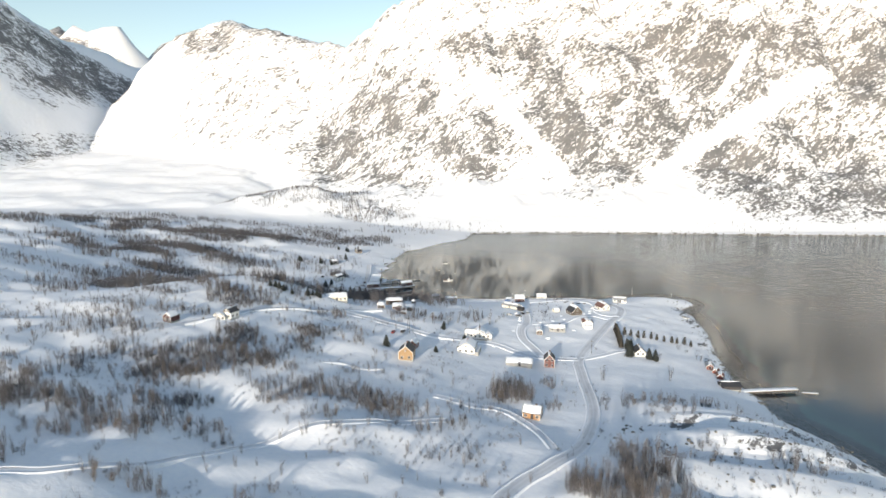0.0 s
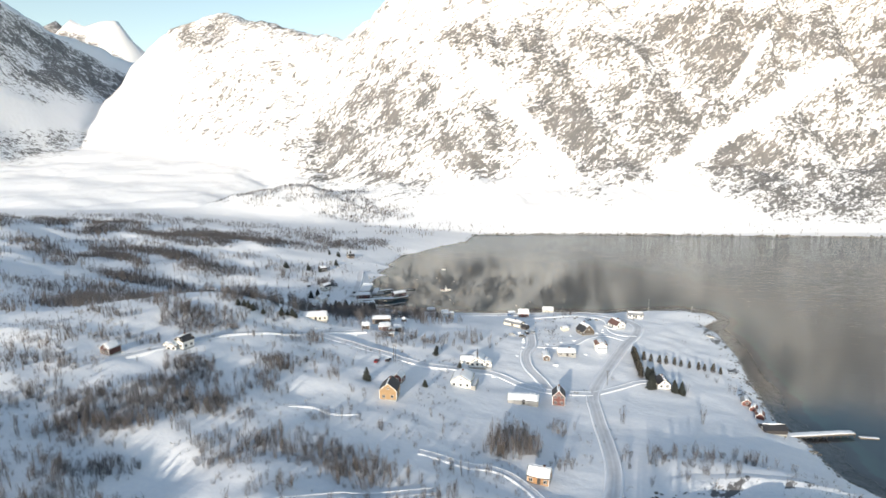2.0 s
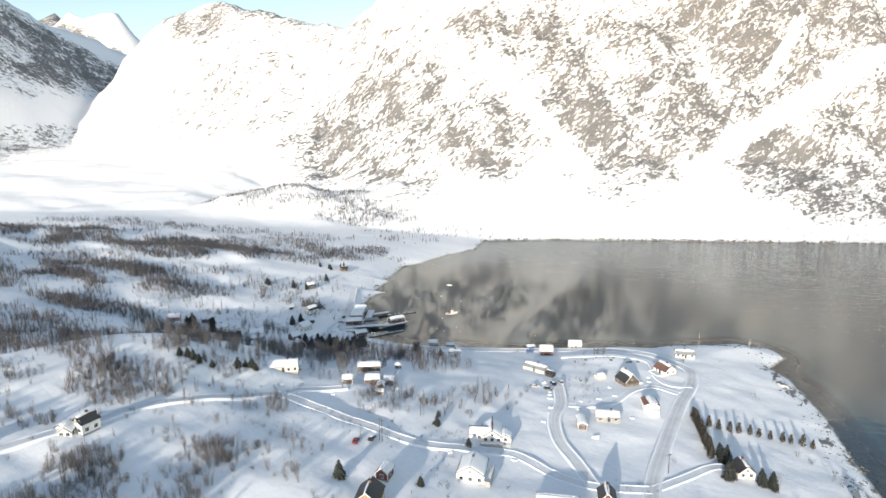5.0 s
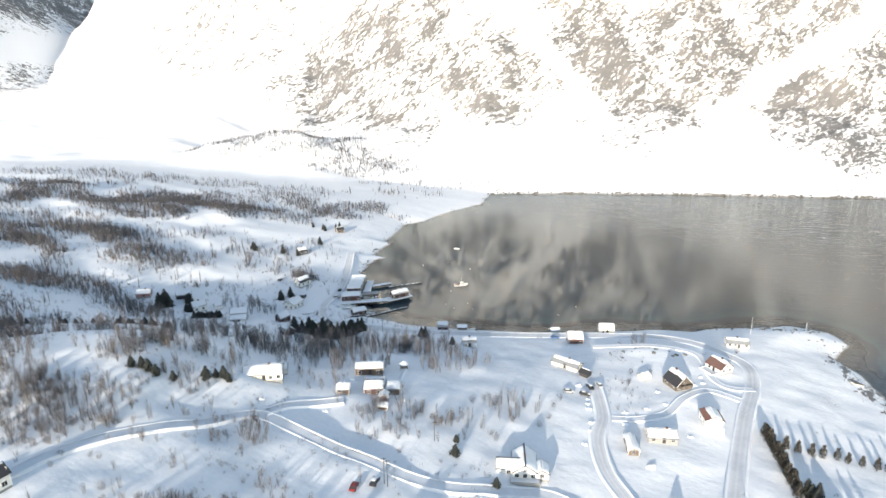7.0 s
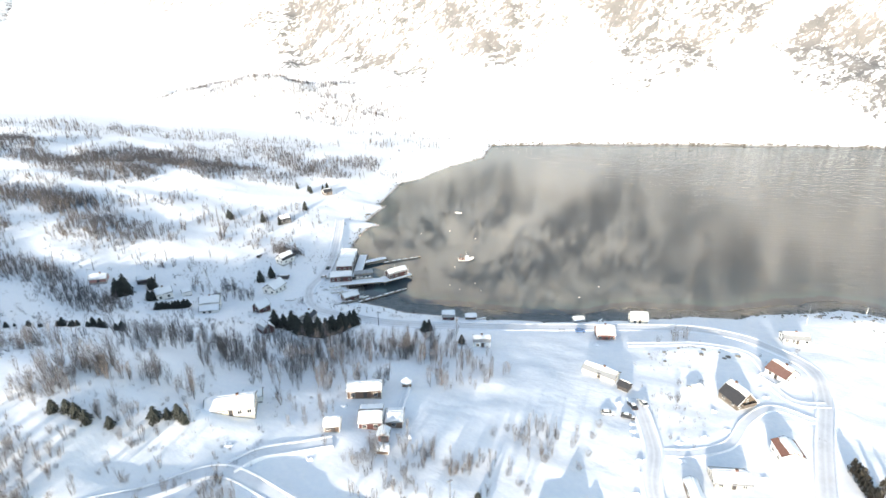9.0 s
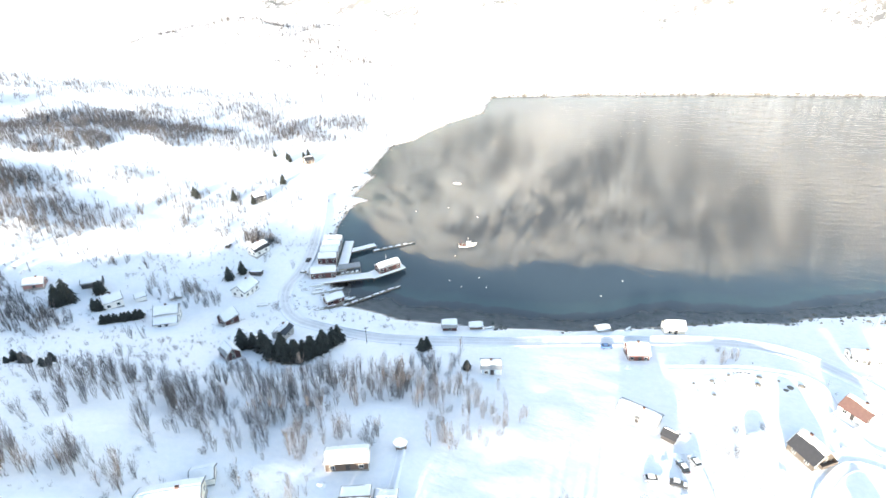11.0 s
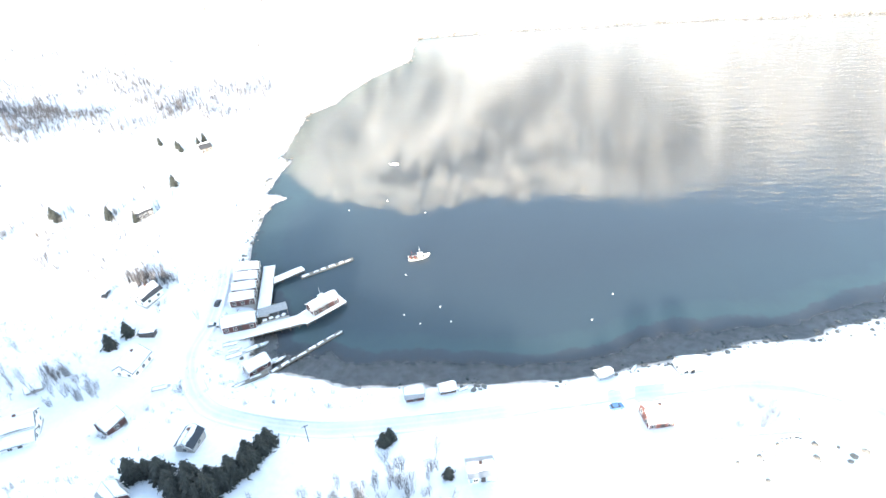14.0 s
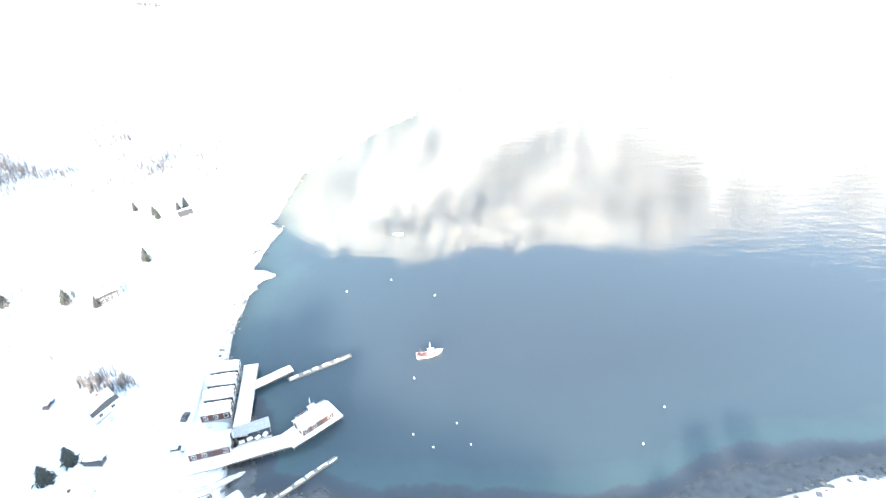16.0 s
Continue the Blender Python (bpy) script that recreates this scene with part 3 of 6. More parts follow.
def window(parent, m, w=1.1, h=1.2, name="window"):
    """A framed window with a recessed pane; m takes its local x along the wall and y outwards."""
    key = (w, h)
    if key not in WINDOW_MESHES:
        t = 0.07
        fr = boxes((-w / 2 - t, -w / 2, -0.05, 0.07, -h / 2 - t, h / 2 + t), (w / 2, w / 2 + t, -0.05, 0.07, -h / 2 - t, h / 2 + t),
                   (-w / 2, w / 2, -0.05, 0.07, h / 2, h / 2 + t), (-w / 2, w / 2, -0.05, 0.10, -h / 2 - t, -h / 2), (-0.03, 0.03, -0.03, 0.06, -h / 2, h / 2))
        WINDOW_MESHES[key] = (mesh_of("window", fr, TRIM), mesh_of("pane", boxes((-w / 2, w / 2, -0.04, 0.035, -h / 2, h / 2)), GLASS))
    f, p = WINDOW_MESHES[key]
    ob = part(name, f, None, parent, m=m)
    part("pane", p, None, ob)
    return ob


def snow_slab(L, W, thick, seed, cover=1.0, cells=(14, 7)):
    """A settled snow blanket, L by W, with a ragged lower edge and an uneven top; cover shortens it from the eaves."""
    rng = random.Random(seed)
    nx, ny = cells
    bm = bmesh.new()
    grids = []
    for top in (0, 1):
        g = []
        for i in range(nx + 1):
            u = i / nx
            lower = W * (1 - cover) + 0.18 * math.sin(5 * u + seed) + 0.12 * rng.uniform(-1, 1)
            lower = max(lower, -0.12)
            row = []
            for j in range(ny + 1):
                v = j / ny
                y = lower + (W - lower) * v
                edge = min(u, 1 - u, v + 0.02) * 6
                z = top * thick * (0.25 + 0.75 * min(1, edge)) * (1 + 0.25 * math.sin(3 * u * L + seed) * math.cos(2.3 * y)) + 0.01
                x = (u - 0.5) * (L + (0.06 if top else 0.12))
                row.append(bm.verts.new((x, y, z if top else 0.012)))
            g.append(row)
        grids.append(g)
    lo, hi = grids
    for i in range(nx):
        for j in range(ny):
            f = bm.faces.new((hi[i][j], hi[i + 1][j], hi[i + 1][j + 1], hi[i][j + 1]))
            f.smooth = True
    for i in range(nx):
        bm.faces.new((lo[i][0], lo[i + 1][0], hi[i + 1][0], hi[i][0]))
        bm.faces.new((hi[i][ny], hi[i + 1][ny], lo[i + 1][ny], lo[i][ny]))
    for j in range(ny):
        bm.faces.new((lo[0][j + 1], lo[0][j], hi[0][j], hi[0][j + 1]))
        bm.faces.new((lo[nx][j], lo[nx][j + 1], hi[nx][j + 1], hi[nx][j]))
    return bm


SEED = [100]


def gabled(parent, L, W, H, R, wall, roof, cover=(1.0, 1.0), m=None, front=2, back=2, ends=(1, 1), storeys=1, chimney=None, door="front", base=1.6, over=0.35, snow=0.28, ridge=False):
    """Adds a gabled block under a thing: ridge along x, length L, width W, walls H high, roof rising R. cover: how much of each slope the snow hides."""
    SEED[0] += 1
    m = m or Matrix()
    put = lambda name, bm, mat, k=None, label="": part(name, bm, mat, parent, label, m if k is None else m @ k)
    put("foundation", boxes((-L / 2 + 0.03, L / 2 - 0.03, -W / 2 + 0.03, W / 2 - 0.03, -base, 0.35), bevel=0.03), STONE_BASE)
    bm = bmesh.new()
    ends_v = []
    for x in (-L / 2, L / 2):
        ends_v.append([bm.verts.new((x, y, z)) for y, z in ((-W / 2, 0.3), (W / 2, 0.3), (W / 2, H), (0, H + R), (-W / 2, H))])
    a, b = ends_v
    bm.faces.new(a[::-1]), bm.faces.new(b)
    for k in range(5):
        bm.faces.new((a[k], a[(k + 1) % 5], b[(k + 1) % 5], b[k]))
    put("wall", bm, PAINT[wall])
    slope = math.atan2(R, W / 2)
    run = math.hypot(R, W / 2) + over
    for side in (0, 1):
        # each slope's frame: y runs from the eaves up to the ridge
        k = Matrix.Rotation(math.pi * side, 4, "Z") @ Matrix.Translation((0, -(W / 2 + over * math.cos(slope)), H - over * math.sin(slope) + 0.02)) @ Matrix.Rotation(slope, 4, "X")
        put("roof_panel", boxes((-L / 2 - over, L / 2 + over, 0, run + 0.02, 0, 0.13)), ROOFING[roof], k)
        hidden = min(cover[side], 0.93)
        if cover[side] > 0.02:
            put("roof_snow", snow_slab(L + 2 * over - 0.45, run + 0.05, snow, SEED[0] + side, hidden), ROOF_SNOW, k @ Matrix.Translation((0, 0, 0.13)))
        for x in (-L / 2 - over - 0.03, L / 2 + over + 0.03):
            put("bargeboard", boxes((x - 0.02, x + 0.02, 0, run, -0.08, 0.15)), TRIM if wall not in ("dark", "white", "cream") else PAINT["dark"], k)
    if ridge:
        put("ridge_cap", boxes((-L / 2 - over, L / 2 + over, -0.16, 0.16, H + R, H + R + snow + 0.22), bevel=0.05), ROOFING["black"])
    for x in (-L / 2, L / 2):
        for y in (-W / 2, W / 2):
            put("corner_board", boxes((x - 0.08, x + 0.08, y - 0.08, y + 0.08, 0.3, H - 0.02)), TRIM if wall not in ("dark", "timber", "grey") else PAINT[wall])
    for s in range(storeys):
        zc = 1.55 + s * 2.6
        if zc > H - 0.5:
            break
        for y, count, turn in ((-W / 2, front, 180), (W / 2, back, 0)):
            for i in range(count):
                x = (i + 0.5) / count * L - L / 2
                if s == 0 and y < 0 and door == "front" and i == count // 2 and count > 1:
                    continue
                window(parent, m @ Matrix.Translation((x, y, zc)) @ Matrix.Rotation(radians(turn), 4, "Z"))
    for x, count, turn in ((-L / 2, ends[0], 90), (L / 2, ends[1], -90)):
        for s in range(storeys):
            zc = 1.55 + s * 2.6
            if zc > H + R * 0.35:
                break
            for i in range(count):
                y = (i + 0.5) / count * W - W / 2
                window(parent, m @ Matrix.Translation((x, y, zc)) @ Matrix.Rotation(radians(turn), 4, "Z"))
        if count and R > 1.6:
            window(parent, m @ Matrix.Translation((x, 0, H + R * 0.28)) @ Matrix.Rotation(radians(turn), 4, "Z"), 0.8, 0.8)
    if door:
        k = {"front": Matrix.Translation((0.3, -W / 2, 0.35)), "end": Matrix.Translation((L / 2, 0.6, 0.35)) @ Matrix.Rotation(radians(90), 4, "Z"), "near": Matrix.Translation((-L / 2, -0.4, 0.35)) @ Matrix.Rotation(radians(-90), 4, "Z")}[door]
        d = put("door", boxes((-0.45, 0.45, -0.06, 0.05, 0, 2.0), (-0.55, -0.45, -0.08, 0.05, 0, 2.1), (0.45, 0.55, -0.08, 0.05, 0, 2.1), (-0.55, 0.55, -0.08, 0.05, 2.0, 2.1)), PAINT["dark"], k)
        part("handle", tubes(((0.33, -0.1, 1.0), (0.33, -0.1, 1.14), 0.02, 0.02, 5)), STEEL, d)
    if chimney is not None:
        top = H + R + 0.9
        put("chimney", boxes((chimney - 0.35, chimney + 0.35, -0.3, 0.3, H + R - 0.7, top), (chimney - 0.42, chimney + 0.42, -0.37, 0.37, top - 0.15, top), bevel=0.02), BRICK)


def house(x, y, rz, L, W, H, R, wall, roof, label, category="house", name="house", z=None, group="houses of the village", **k):
    t = thing(name, x, y, rz, label, category, z, group)
    gabled(t, L, W, H, R, wall, roof, **k)
    return t


# ---- trees ----
def blade(verts, faces, a, b, wa, wb, side):
    """A thin flat tapered strip from a to b, as two triangles."""
    n = len(verts)
    verts += [a - side * wa, a + side * wa, b + side * wb, b - side * wb]
    faces += [(n, n + 1, n + 2), (n, n + 2, n + 3)]


def prism(verts, faces, a, b, ra, rb):
    q = (b - a).to_track_quat("Z", "Y")
    n = len(verts)
    for p, r in ((a, ra), (b, rb)):
        verts += [p + q @ Vector((r * math.cos(k * 2.0944), r * math.sin(k * 2.0944), 0)) for k in range(3)]
    for k in range(3):
        j = (k + 1) % 3
        faces += [(n + k, n + j, n + 3 + j), (n + k, n + 3 + j, n + 3 + k)]


def spike(verts, faces, a, b, w, side):
    """A twig: one thin triangle."""
    n = len(verts)
    verts += [a - side * w, a + side * w, b]
    faces.append((n, n + 1, n + 2))


def cone(verts, faces, a, b, r):
    """A stem: three sides running to a point."""
    n = len(verts)
    verts += [a + Vector((r * math.cos(k * 2.0944), r * math.sin(k * 2.0944), 0)) for k in range(3)] + [b]
    faces += [(n, n + 1, n + 3), (n + 1, n + 2, n + 3), (n + 2, n, n + 3)]


def birch(seed, height, stems, spread, limbs=7, twigs=4, thick=1.0, bends=2, upright=0.35):
    """Leafless birch: thin stems fanning from one foot, and a crown of limbs and fine twigs, as plain lists."""
    rng = random.Random(seed)
    trunk, crown = ([], []), ([], [])
    for s in range(stems):
        a = 6.283 * s / stems + rng.uniform(-0.9, 0.9)
        lean = rng.uniform(0.1, 1.0) * spread
        h = height * rng.uniform(0.6, 1.0)
        foot = rng.uniform(0.05, 0.5) * (stems > 1)
        pts = [Vector((foot * math.cos(a), foot * math.sin(a), -0.4))]
        for k in range(1, bends + 1):
            f = k / bends
            out = foot + lean * h * f**1.15
            pts.append(Vector((math.cos(a) * out + rng.uniform(-0.15, 0.15), math.sin(a) * out + rng.uniform(-0.15, 0.15), h * f)))
        r0 = (0.008 * h + 0.012) * thick
        for k in range(bends - 1):
            prism(*trunk, pts[k], pts[k + 1], r0 * (1 - 0.4 * k), r0 * (0.7 - 0.3 * k))
        cone(*trunk, pts[-2], pts[-1], r0 * (0.7 if bends > 1 else 1.0))
        for _ in range(limbs):
            f = rng.uniform(0.12, 0.95)
            k = min(bends - 1, int(f * bends))
            base = pts[k].lerp(pts[k + 1], f * bends - k)
            b = a + rng.uniform(-2.4, 2.4)
            ln = h * (1.05 - f) * rng.uniform(0.35, 0.7) + 0.4
            out = rng.uniform(0.4, 1.3) * upright
            tip = base + Vector((math.cos(b) * ln * out, math.sin(b) * ln * out, ln * rng.uniform(0.7, 1.0)))
            spike(*crown, base, tip, 0.024 * thick, Vector((-math.sin(b), math.cos(b), 0)))
            for _ in range(twigs):
                c = base.lerp(tip, rng.uniform(0.1, 0.9))
                e = b + rng.uniform(-1.8, 1.8)
                t2 = c + Vector((math.cos(e) * upright * 1.6, math.sin(e) * upright * 1.6, rng.uniform(0.3, 1.3))) * ln * rng.uniform(0.3, 0.6)
                spike(*crown, c, t2, 0.020 * thick, Vector((-math.sin(e), math.cos(e), 0)))
    return trunk, crown


def from_lists(name, lists, mat):
    me = bpy.data.meshes.new(name)
    me.from_pydata([tuple(v) for v in lists[0]], [], lists[1])
    me.materials.append(mat)
    return me


def spruce(seed, height, radius, droop=0.35, thin=1.0):
    """A spruce: whorls of drooping boughs made of many small ragged sprays."""
    rng = random.Random(seed)
    trunk, crown = ([], []), ([], [])
    prism(*trunk, Vector((0, 0, -0.4)), Vector((0, 0, height * 0.5)), 0.02 * height, 0.013 * height)
    prism(*trunk, Vector((0, 0, height * 0.5)), Vector((0, 0, height * 0.98)), 0.013 * height, 0.004)
    z = height * 0.06
    while z < height * 0.97:
        f = z / height
        r = radius * (1 - f) ** 0.62 * rng.uniform(0.72, 1.12) + 0.1
        n = max(5, int(11 * (1 - f) * thin) + 5)
        for k in range(n):
            a = 6.283 * k / n + rng.uniform(-0.4, 0.4)
            rr = r * rng.uniform(0.5, 1.2)
            d = Vector((math.cos(a), math.sin(a), 0))
            side = Vector((-d.y, d.x, 0))
            base = Vector((0, 0, z + 0.25 * rr))
            tip = d * rr + Vector((0, 0, z - droop * rr * rng.uniform(0.4, 1.2)))
            mid = base.lerp(tip, 0.55) + Vector((0, 0, 0.1 * rr))
            wide = 0.17 * rr + 0.08
            n0 = len(crown[0])
            crown[0].extend([base, mid - side * wide - Vector((0, 0, 0.12 * rr)), mid + side * wide - Vector((0, 0, 0.12 * rr)), tip, mid + Vector((0, 0, 0.06 * rr))])
            crown[1].extend([(n0, n0 + 1, n0 + 4), (n0, n0 + 4, n0 + 2), (n0 + 1, n0 + 3, n0 + 4), (n0 + 4, n0 + 3, n0 + 2)])
            for _ in range(5):
                g = rng.uniform(0.3, 1.0)
                c = base.lerp(tip, g)
                s = 1 if rng.random() < 0.5 else -1
                e = c + side * s * wide * rng.uniform(0.8, 2.4) + d * rng.uniform(0.05, 0.3) * rr - Vector((0, 0, rng.uniform(0.1, 0.4) * rr * 0.6))
                spike(*crown, c, e, 0.10 * rr + 0.04, d)
        z += max(0.28, height * 0.055) * (1 - 0.45 * f)
    return trunk, crown


def tree_model(name, lists, barks, leaves, label, category, group):
    t = new(name)
    t.empty_display_size = 0.3
    tagged(t, label, category, group)
    part("trunk", from_lists("trunk", lists[0], barks), None, t)
    part("crown", from_lists("crown", lists[1], leaves), None, t)
    return t


# height, stems, spread, limbs a stem, uprightness: tall trees first, then clumps, then round bushes
SHAPES = ((7.0, 2, 0.09, 16, 0.34), (5.0, 6, 0.20, 7, 0.40), (3.4, 10, 0.42, 5, 0.55), (7.4, 3, 0.11, 13, 0.32), (2.8, 11, 0.55, 4, 0.65), (5.6, 5, 0.17, 8, 0.38))
BIRCH_LISTS = [birch(1 + k, h, n, sp, limbs=lb, thick=0.85, upright=up) for k, (h, n, sp, lb, up) in enumerate(SHAPES)]
REMOTE_LISTS = [birch(51 + k, h * 1.1, min(n, 3), sp, limbs=2, twigs=2, thick=3.5, bends=1, upright=up) for k, (h, n, sp, lb, up) in enumerate(SHAPES)]
FAR_LISTS = [birch(21 + k, h, min(n, 4), sp, limbs=3, twigs=2, thick=2.3, bends=1, upright=up) for k, (h, n, sp, lb, up) in enumerate(SHAPES)]
BIRCHES = [tree_model("birch_tree", l, BARK, TWIG, "leafless grey-brown birch standing in deep snow", "tree", "bare birches") for l in BIRCH_LISTS]
SPRUCES = [tree_model("spruce_tree", spruce(11 + k, h, r), SPRUCE_BARK, NEEDLES, "dark green spruce standing in deep snow", "tree", "spruces") for k, (h, r) in enumerate(((8.0, 3.0), (10.0, 3.3), (6.5, 1.9), (4.0, 1.6)))]
USED = set()


def plant(model, x, y, scale=1.0, turn=0.0, lean=0.0, label=""):
    m = pose(x, y, height_at(x, y) - 0.1, lean, 0, turn)
    if model.name in USED:
        ob = copy_thing(model, m)
    else:
        ob = model
        ob.matrix_basis = m
        USED.add(model.name)
    ob.scale = (scale, scale, scale)
    if label:
        tagged(ob, label)
    return ob


# ---- roads and trodden ways ----
def smooth_line(points, step=2.0):
    """A rounded line through points, at even steps."""
    p = np.array(points, float)
    p = np.vstack([2 * p[0] - p[1], p, 2 * p[-1] - p[-2]])
    out = []
    for a, b, c, d in zip(p, p[1:], p[2:], p[3:]):
        n = max(2, int(np.hypot(*(c - b)) / step))
        for t in np.arange(n) / n:
            out.append(0.5 * (2 * b + (c - a) * t + (2 * a - 5 * b + 4 * c - d) * t**2 + (3 * b - a - 3 * c + d) * t**3))
    return np.array(out + [p[-2]])


def packed_material():
    m, N, L = material("packed_road_snow")
    out, b = N.new("ShaderNodeOutputMaterial"), N.new("ShaderNodeBsdfPrincipled")
    L.new(b.outputs[0], out.inputs[0])
    pos = N.new("ShaderNodeNewGeometry").outputs["Position"]
    big, fine = node(N, "ShaderNodeTexNoise", Scale=0.12, Detail=5.0, Roughness=0.7), node(N, "ShaderNodeTexNoise", Scale=1.5, Detail=6.0, Roughness=0.75)
    L.new(pos, big.inputs["Vector"]), L.new(pos, fine.inputs["Vector"])
    across = N.new("ShaderNodeAttribute")
    across.attribute_name = "across"
    rut = ramp(N, L, across.outputs["Fac"], [(0.0, (1, 1, 1)), (0.22, (0.2,) * 3), (0.36, (0.0,) * 3), (0.5, (0.55,) * 3), (0.64, (0.0,) * 3), (0.78, (0.2,) * 3), (1.0, (1, 1, 1))])
    mixed = math_node(N, L, "ADD", math_node(N, L, "MULTIPLY", big.outputs[0], 0.5), math_node(N, L, "ADD", math_node(N, L, "MULTIPLY", fine.outputs[0], 0.3), math_node(N, L, "MULTIPLY", rut.outputs[0], 0.25)))
    r = ramp(N, L, mixed, [(0.3, (0.55, 0.56, 0.58)), (0.48, (0.69, 0.70, 0.73)), (0.7, (0.84, 0.86, 0.89))])
    L.new(r.outputs[0], b.inputs["Base Color"])
    b.inputs["Roughness"].default_value = 0.6
    return m


PACKED = packed_material()
BANK_SNOW = plain("ploughed_snow", (0.84, 0.86, 0.90), rough=0.8, spread=0.06, size=0.5, bump=0.8)


def strip(name, line, offsets, lifts, mat, parent=None, ragged=0.0, across=False, label=""):
    """A band along a line: cross-section of offsets to the right and lifts over the bed of the way."""
    d = np.gradient(line, axis=0)
    d /= np.hypot(*d.T)[:, None]
    nrm = np.stack([d[:, 1], -d[:, 0]], -1)
    wide = max(abs(o) for o in offsets)
    bed = np.max([ground(*(line + nrm * o).T) for o in np.linspace(-wide * 0.6, wide * 0.6, 5)], axis=0)
    k = np.ones(5) / 5
    bed = np.convolve(np.pad(bed, 2, mode="edge"), k, "valid") + 0.28
    rows = []
    for o, l in zip(offsets, lifts):
        wob = ragged * (grain(line[:, 0] * 1.0, line[:, 1] * 1.0 + o * 7, 4.0, 51) - 0.5) * (abs(l) > 0.2)
        p = line + nrm * (o + 0.5 * wob)[:, None]
        z = np.where(l < -0.5, ground(*p.T) - 0.4, bed + l + wob * 0.9)
        rows.append(np.column_stack([p, z]))
    v = np.stack(rows, 1)
    n, c = v.shape[:2]
    idx = np.arange(n * c).reshape(n, c)
    quads = np.stack([idx[:-1, :-1], idx[:-1, 1:], idx[1:, 1:], idx[1:, :-1]], -1).reshape(-1, 4)
    me = bpy.data.meshes.new(name)
    me.from_pydata(v.reshape(-1, 3).tolist(), [], quads.tolist())
    me.polygons.foreach_set("use_smooth", np.ones(len(quads), bool))
    me.materials.append(mat)
    if across:
        point_attribute(me, "across", np.tile(np.linspace(0, 1, c), n))
    ob = new(name, me)
    ob.parent = parent
    return tagged(ob, label)


TRODDEN = plain("trodden_snow", (0.72, 0.745, 0.79), rough=0.75, spread=0.08, size=0.4, bump=0.6)


def way(name, points, half, bank, label, category="road"):
    line = smooth_line(points)
    ob = strip(name, line, [-half, -half * 0.5, 0, half * 0.5, half], [0.03, 0, 0.03, 0, 0.03], PACKED if category == "road" else TRODDEN, across=True)
    tagged(ob, label, category, kind="structure")
    for s in (-1, 1):
        bank = bank * (0.55 if s > 0 and category != "road" else 1.0)
        strip("snow_bank", line, [s * (half - 0.05), s * (half + 0.25 * bank), s * (half + 0.8 * bank), s * (half + 1.5 * bank), s * (half + 2.6 * bank)], [0.02, 0.32 * bank, 0.42 * bank, 0.2 * bank, -1], BANK_SNOW, ob, 0.9 * bank)
    return ob


way("road_main", [(-8, 95), (4, 128), (15, 147), (23, 158), (34, 168), (45, 180), (55, 200), (62, 220), (66, 243), (69, 268), (73, 290), (87, 318), (105, 350), (119, 372), (126, 388), (125.5, 398), (116, 411), (105, 420), (91, 426), (74, 429), (40, 431), (4, 431), (-28, 433), (-44, 437), (-56, 442), (-66, 449), (-73, 461), (-75, 474), (-72, 488), (-71, 508), (-73, 540), (-76, 570)], 2.2, 0.45, "ploughed village road with packed grey snow and low banks")
way("road_upper", [(-160, 118), (-130, 128), (-114, 133), (-103, 135), (-91, 143), (-77, 156), (-65, 170), (-51, 179), (-29, 189), (-17, 193), (2, 198)], 1.0, 0.5, "narrow snow track cut along the slope", "track")
way("road_cabin", [(38, 181), (35, 199), (29, 211), (22, 217), (10, 218), (-4, 222)], 1.1, 0.5, "narrow ploughed drive to a cabin", "track")
way("road_lane", [(-125, 262), (-109, 281), (-104, 290), (-94, 301), (-77, 313), (-62, 325), (-41, 314.5), (-27, 309), (-14, 304.5), (-1, 302.5), (9, 304), (25, 306), (34, 302), (41, 296), (53, 290), (72, 289)], 1.6, 0.55, "ploughed lane with bright snow banks across the hillside", "lane")
way("road_trio", [(-61, 326), (-55, 333), (-45, 337), (-38, 339)], 1.4, 0.7, "short ploughed drive beside wooden cabins", "drive")
way("road_inner", [(53.5, 290), (51, 303), (47, 318), (48, 334), (53, 347), (55, 362), (55.5, 372)], 1.9, 0.6, "ploughed lane between the village houses", "road")
way("road_east", [(54, 347), (66, 347.5), (77, 351), (87, 361), (99, 368), (110, 362)], 1.2, 0.35, "trodden drive between houses", "drive")
way("road_north", [(119, 371), (109, 372), (106, 380), (108, 400), (90, 406.5), (65, 411)], 1.0, 0.4, "snowy drive along the knoll", "drive")
way("road_hedge", [(74, 290), (86, 297), (99, 304), (104, 305)], 1.2, 0.55, "ploughed drive leading to a hedged garden", "drive")
way("road_gully", [(-28, 244), (-36, 243), (-45, 246), (-54, 243)], 0.5, 0.45, "narrow footpath trodden in deep snow", "path")
way("road_hut", [(-20, 369), (-21, 360), (-22, 354)], 0.5, 0.4, "narrow footpath trodden in deep snow", "path")

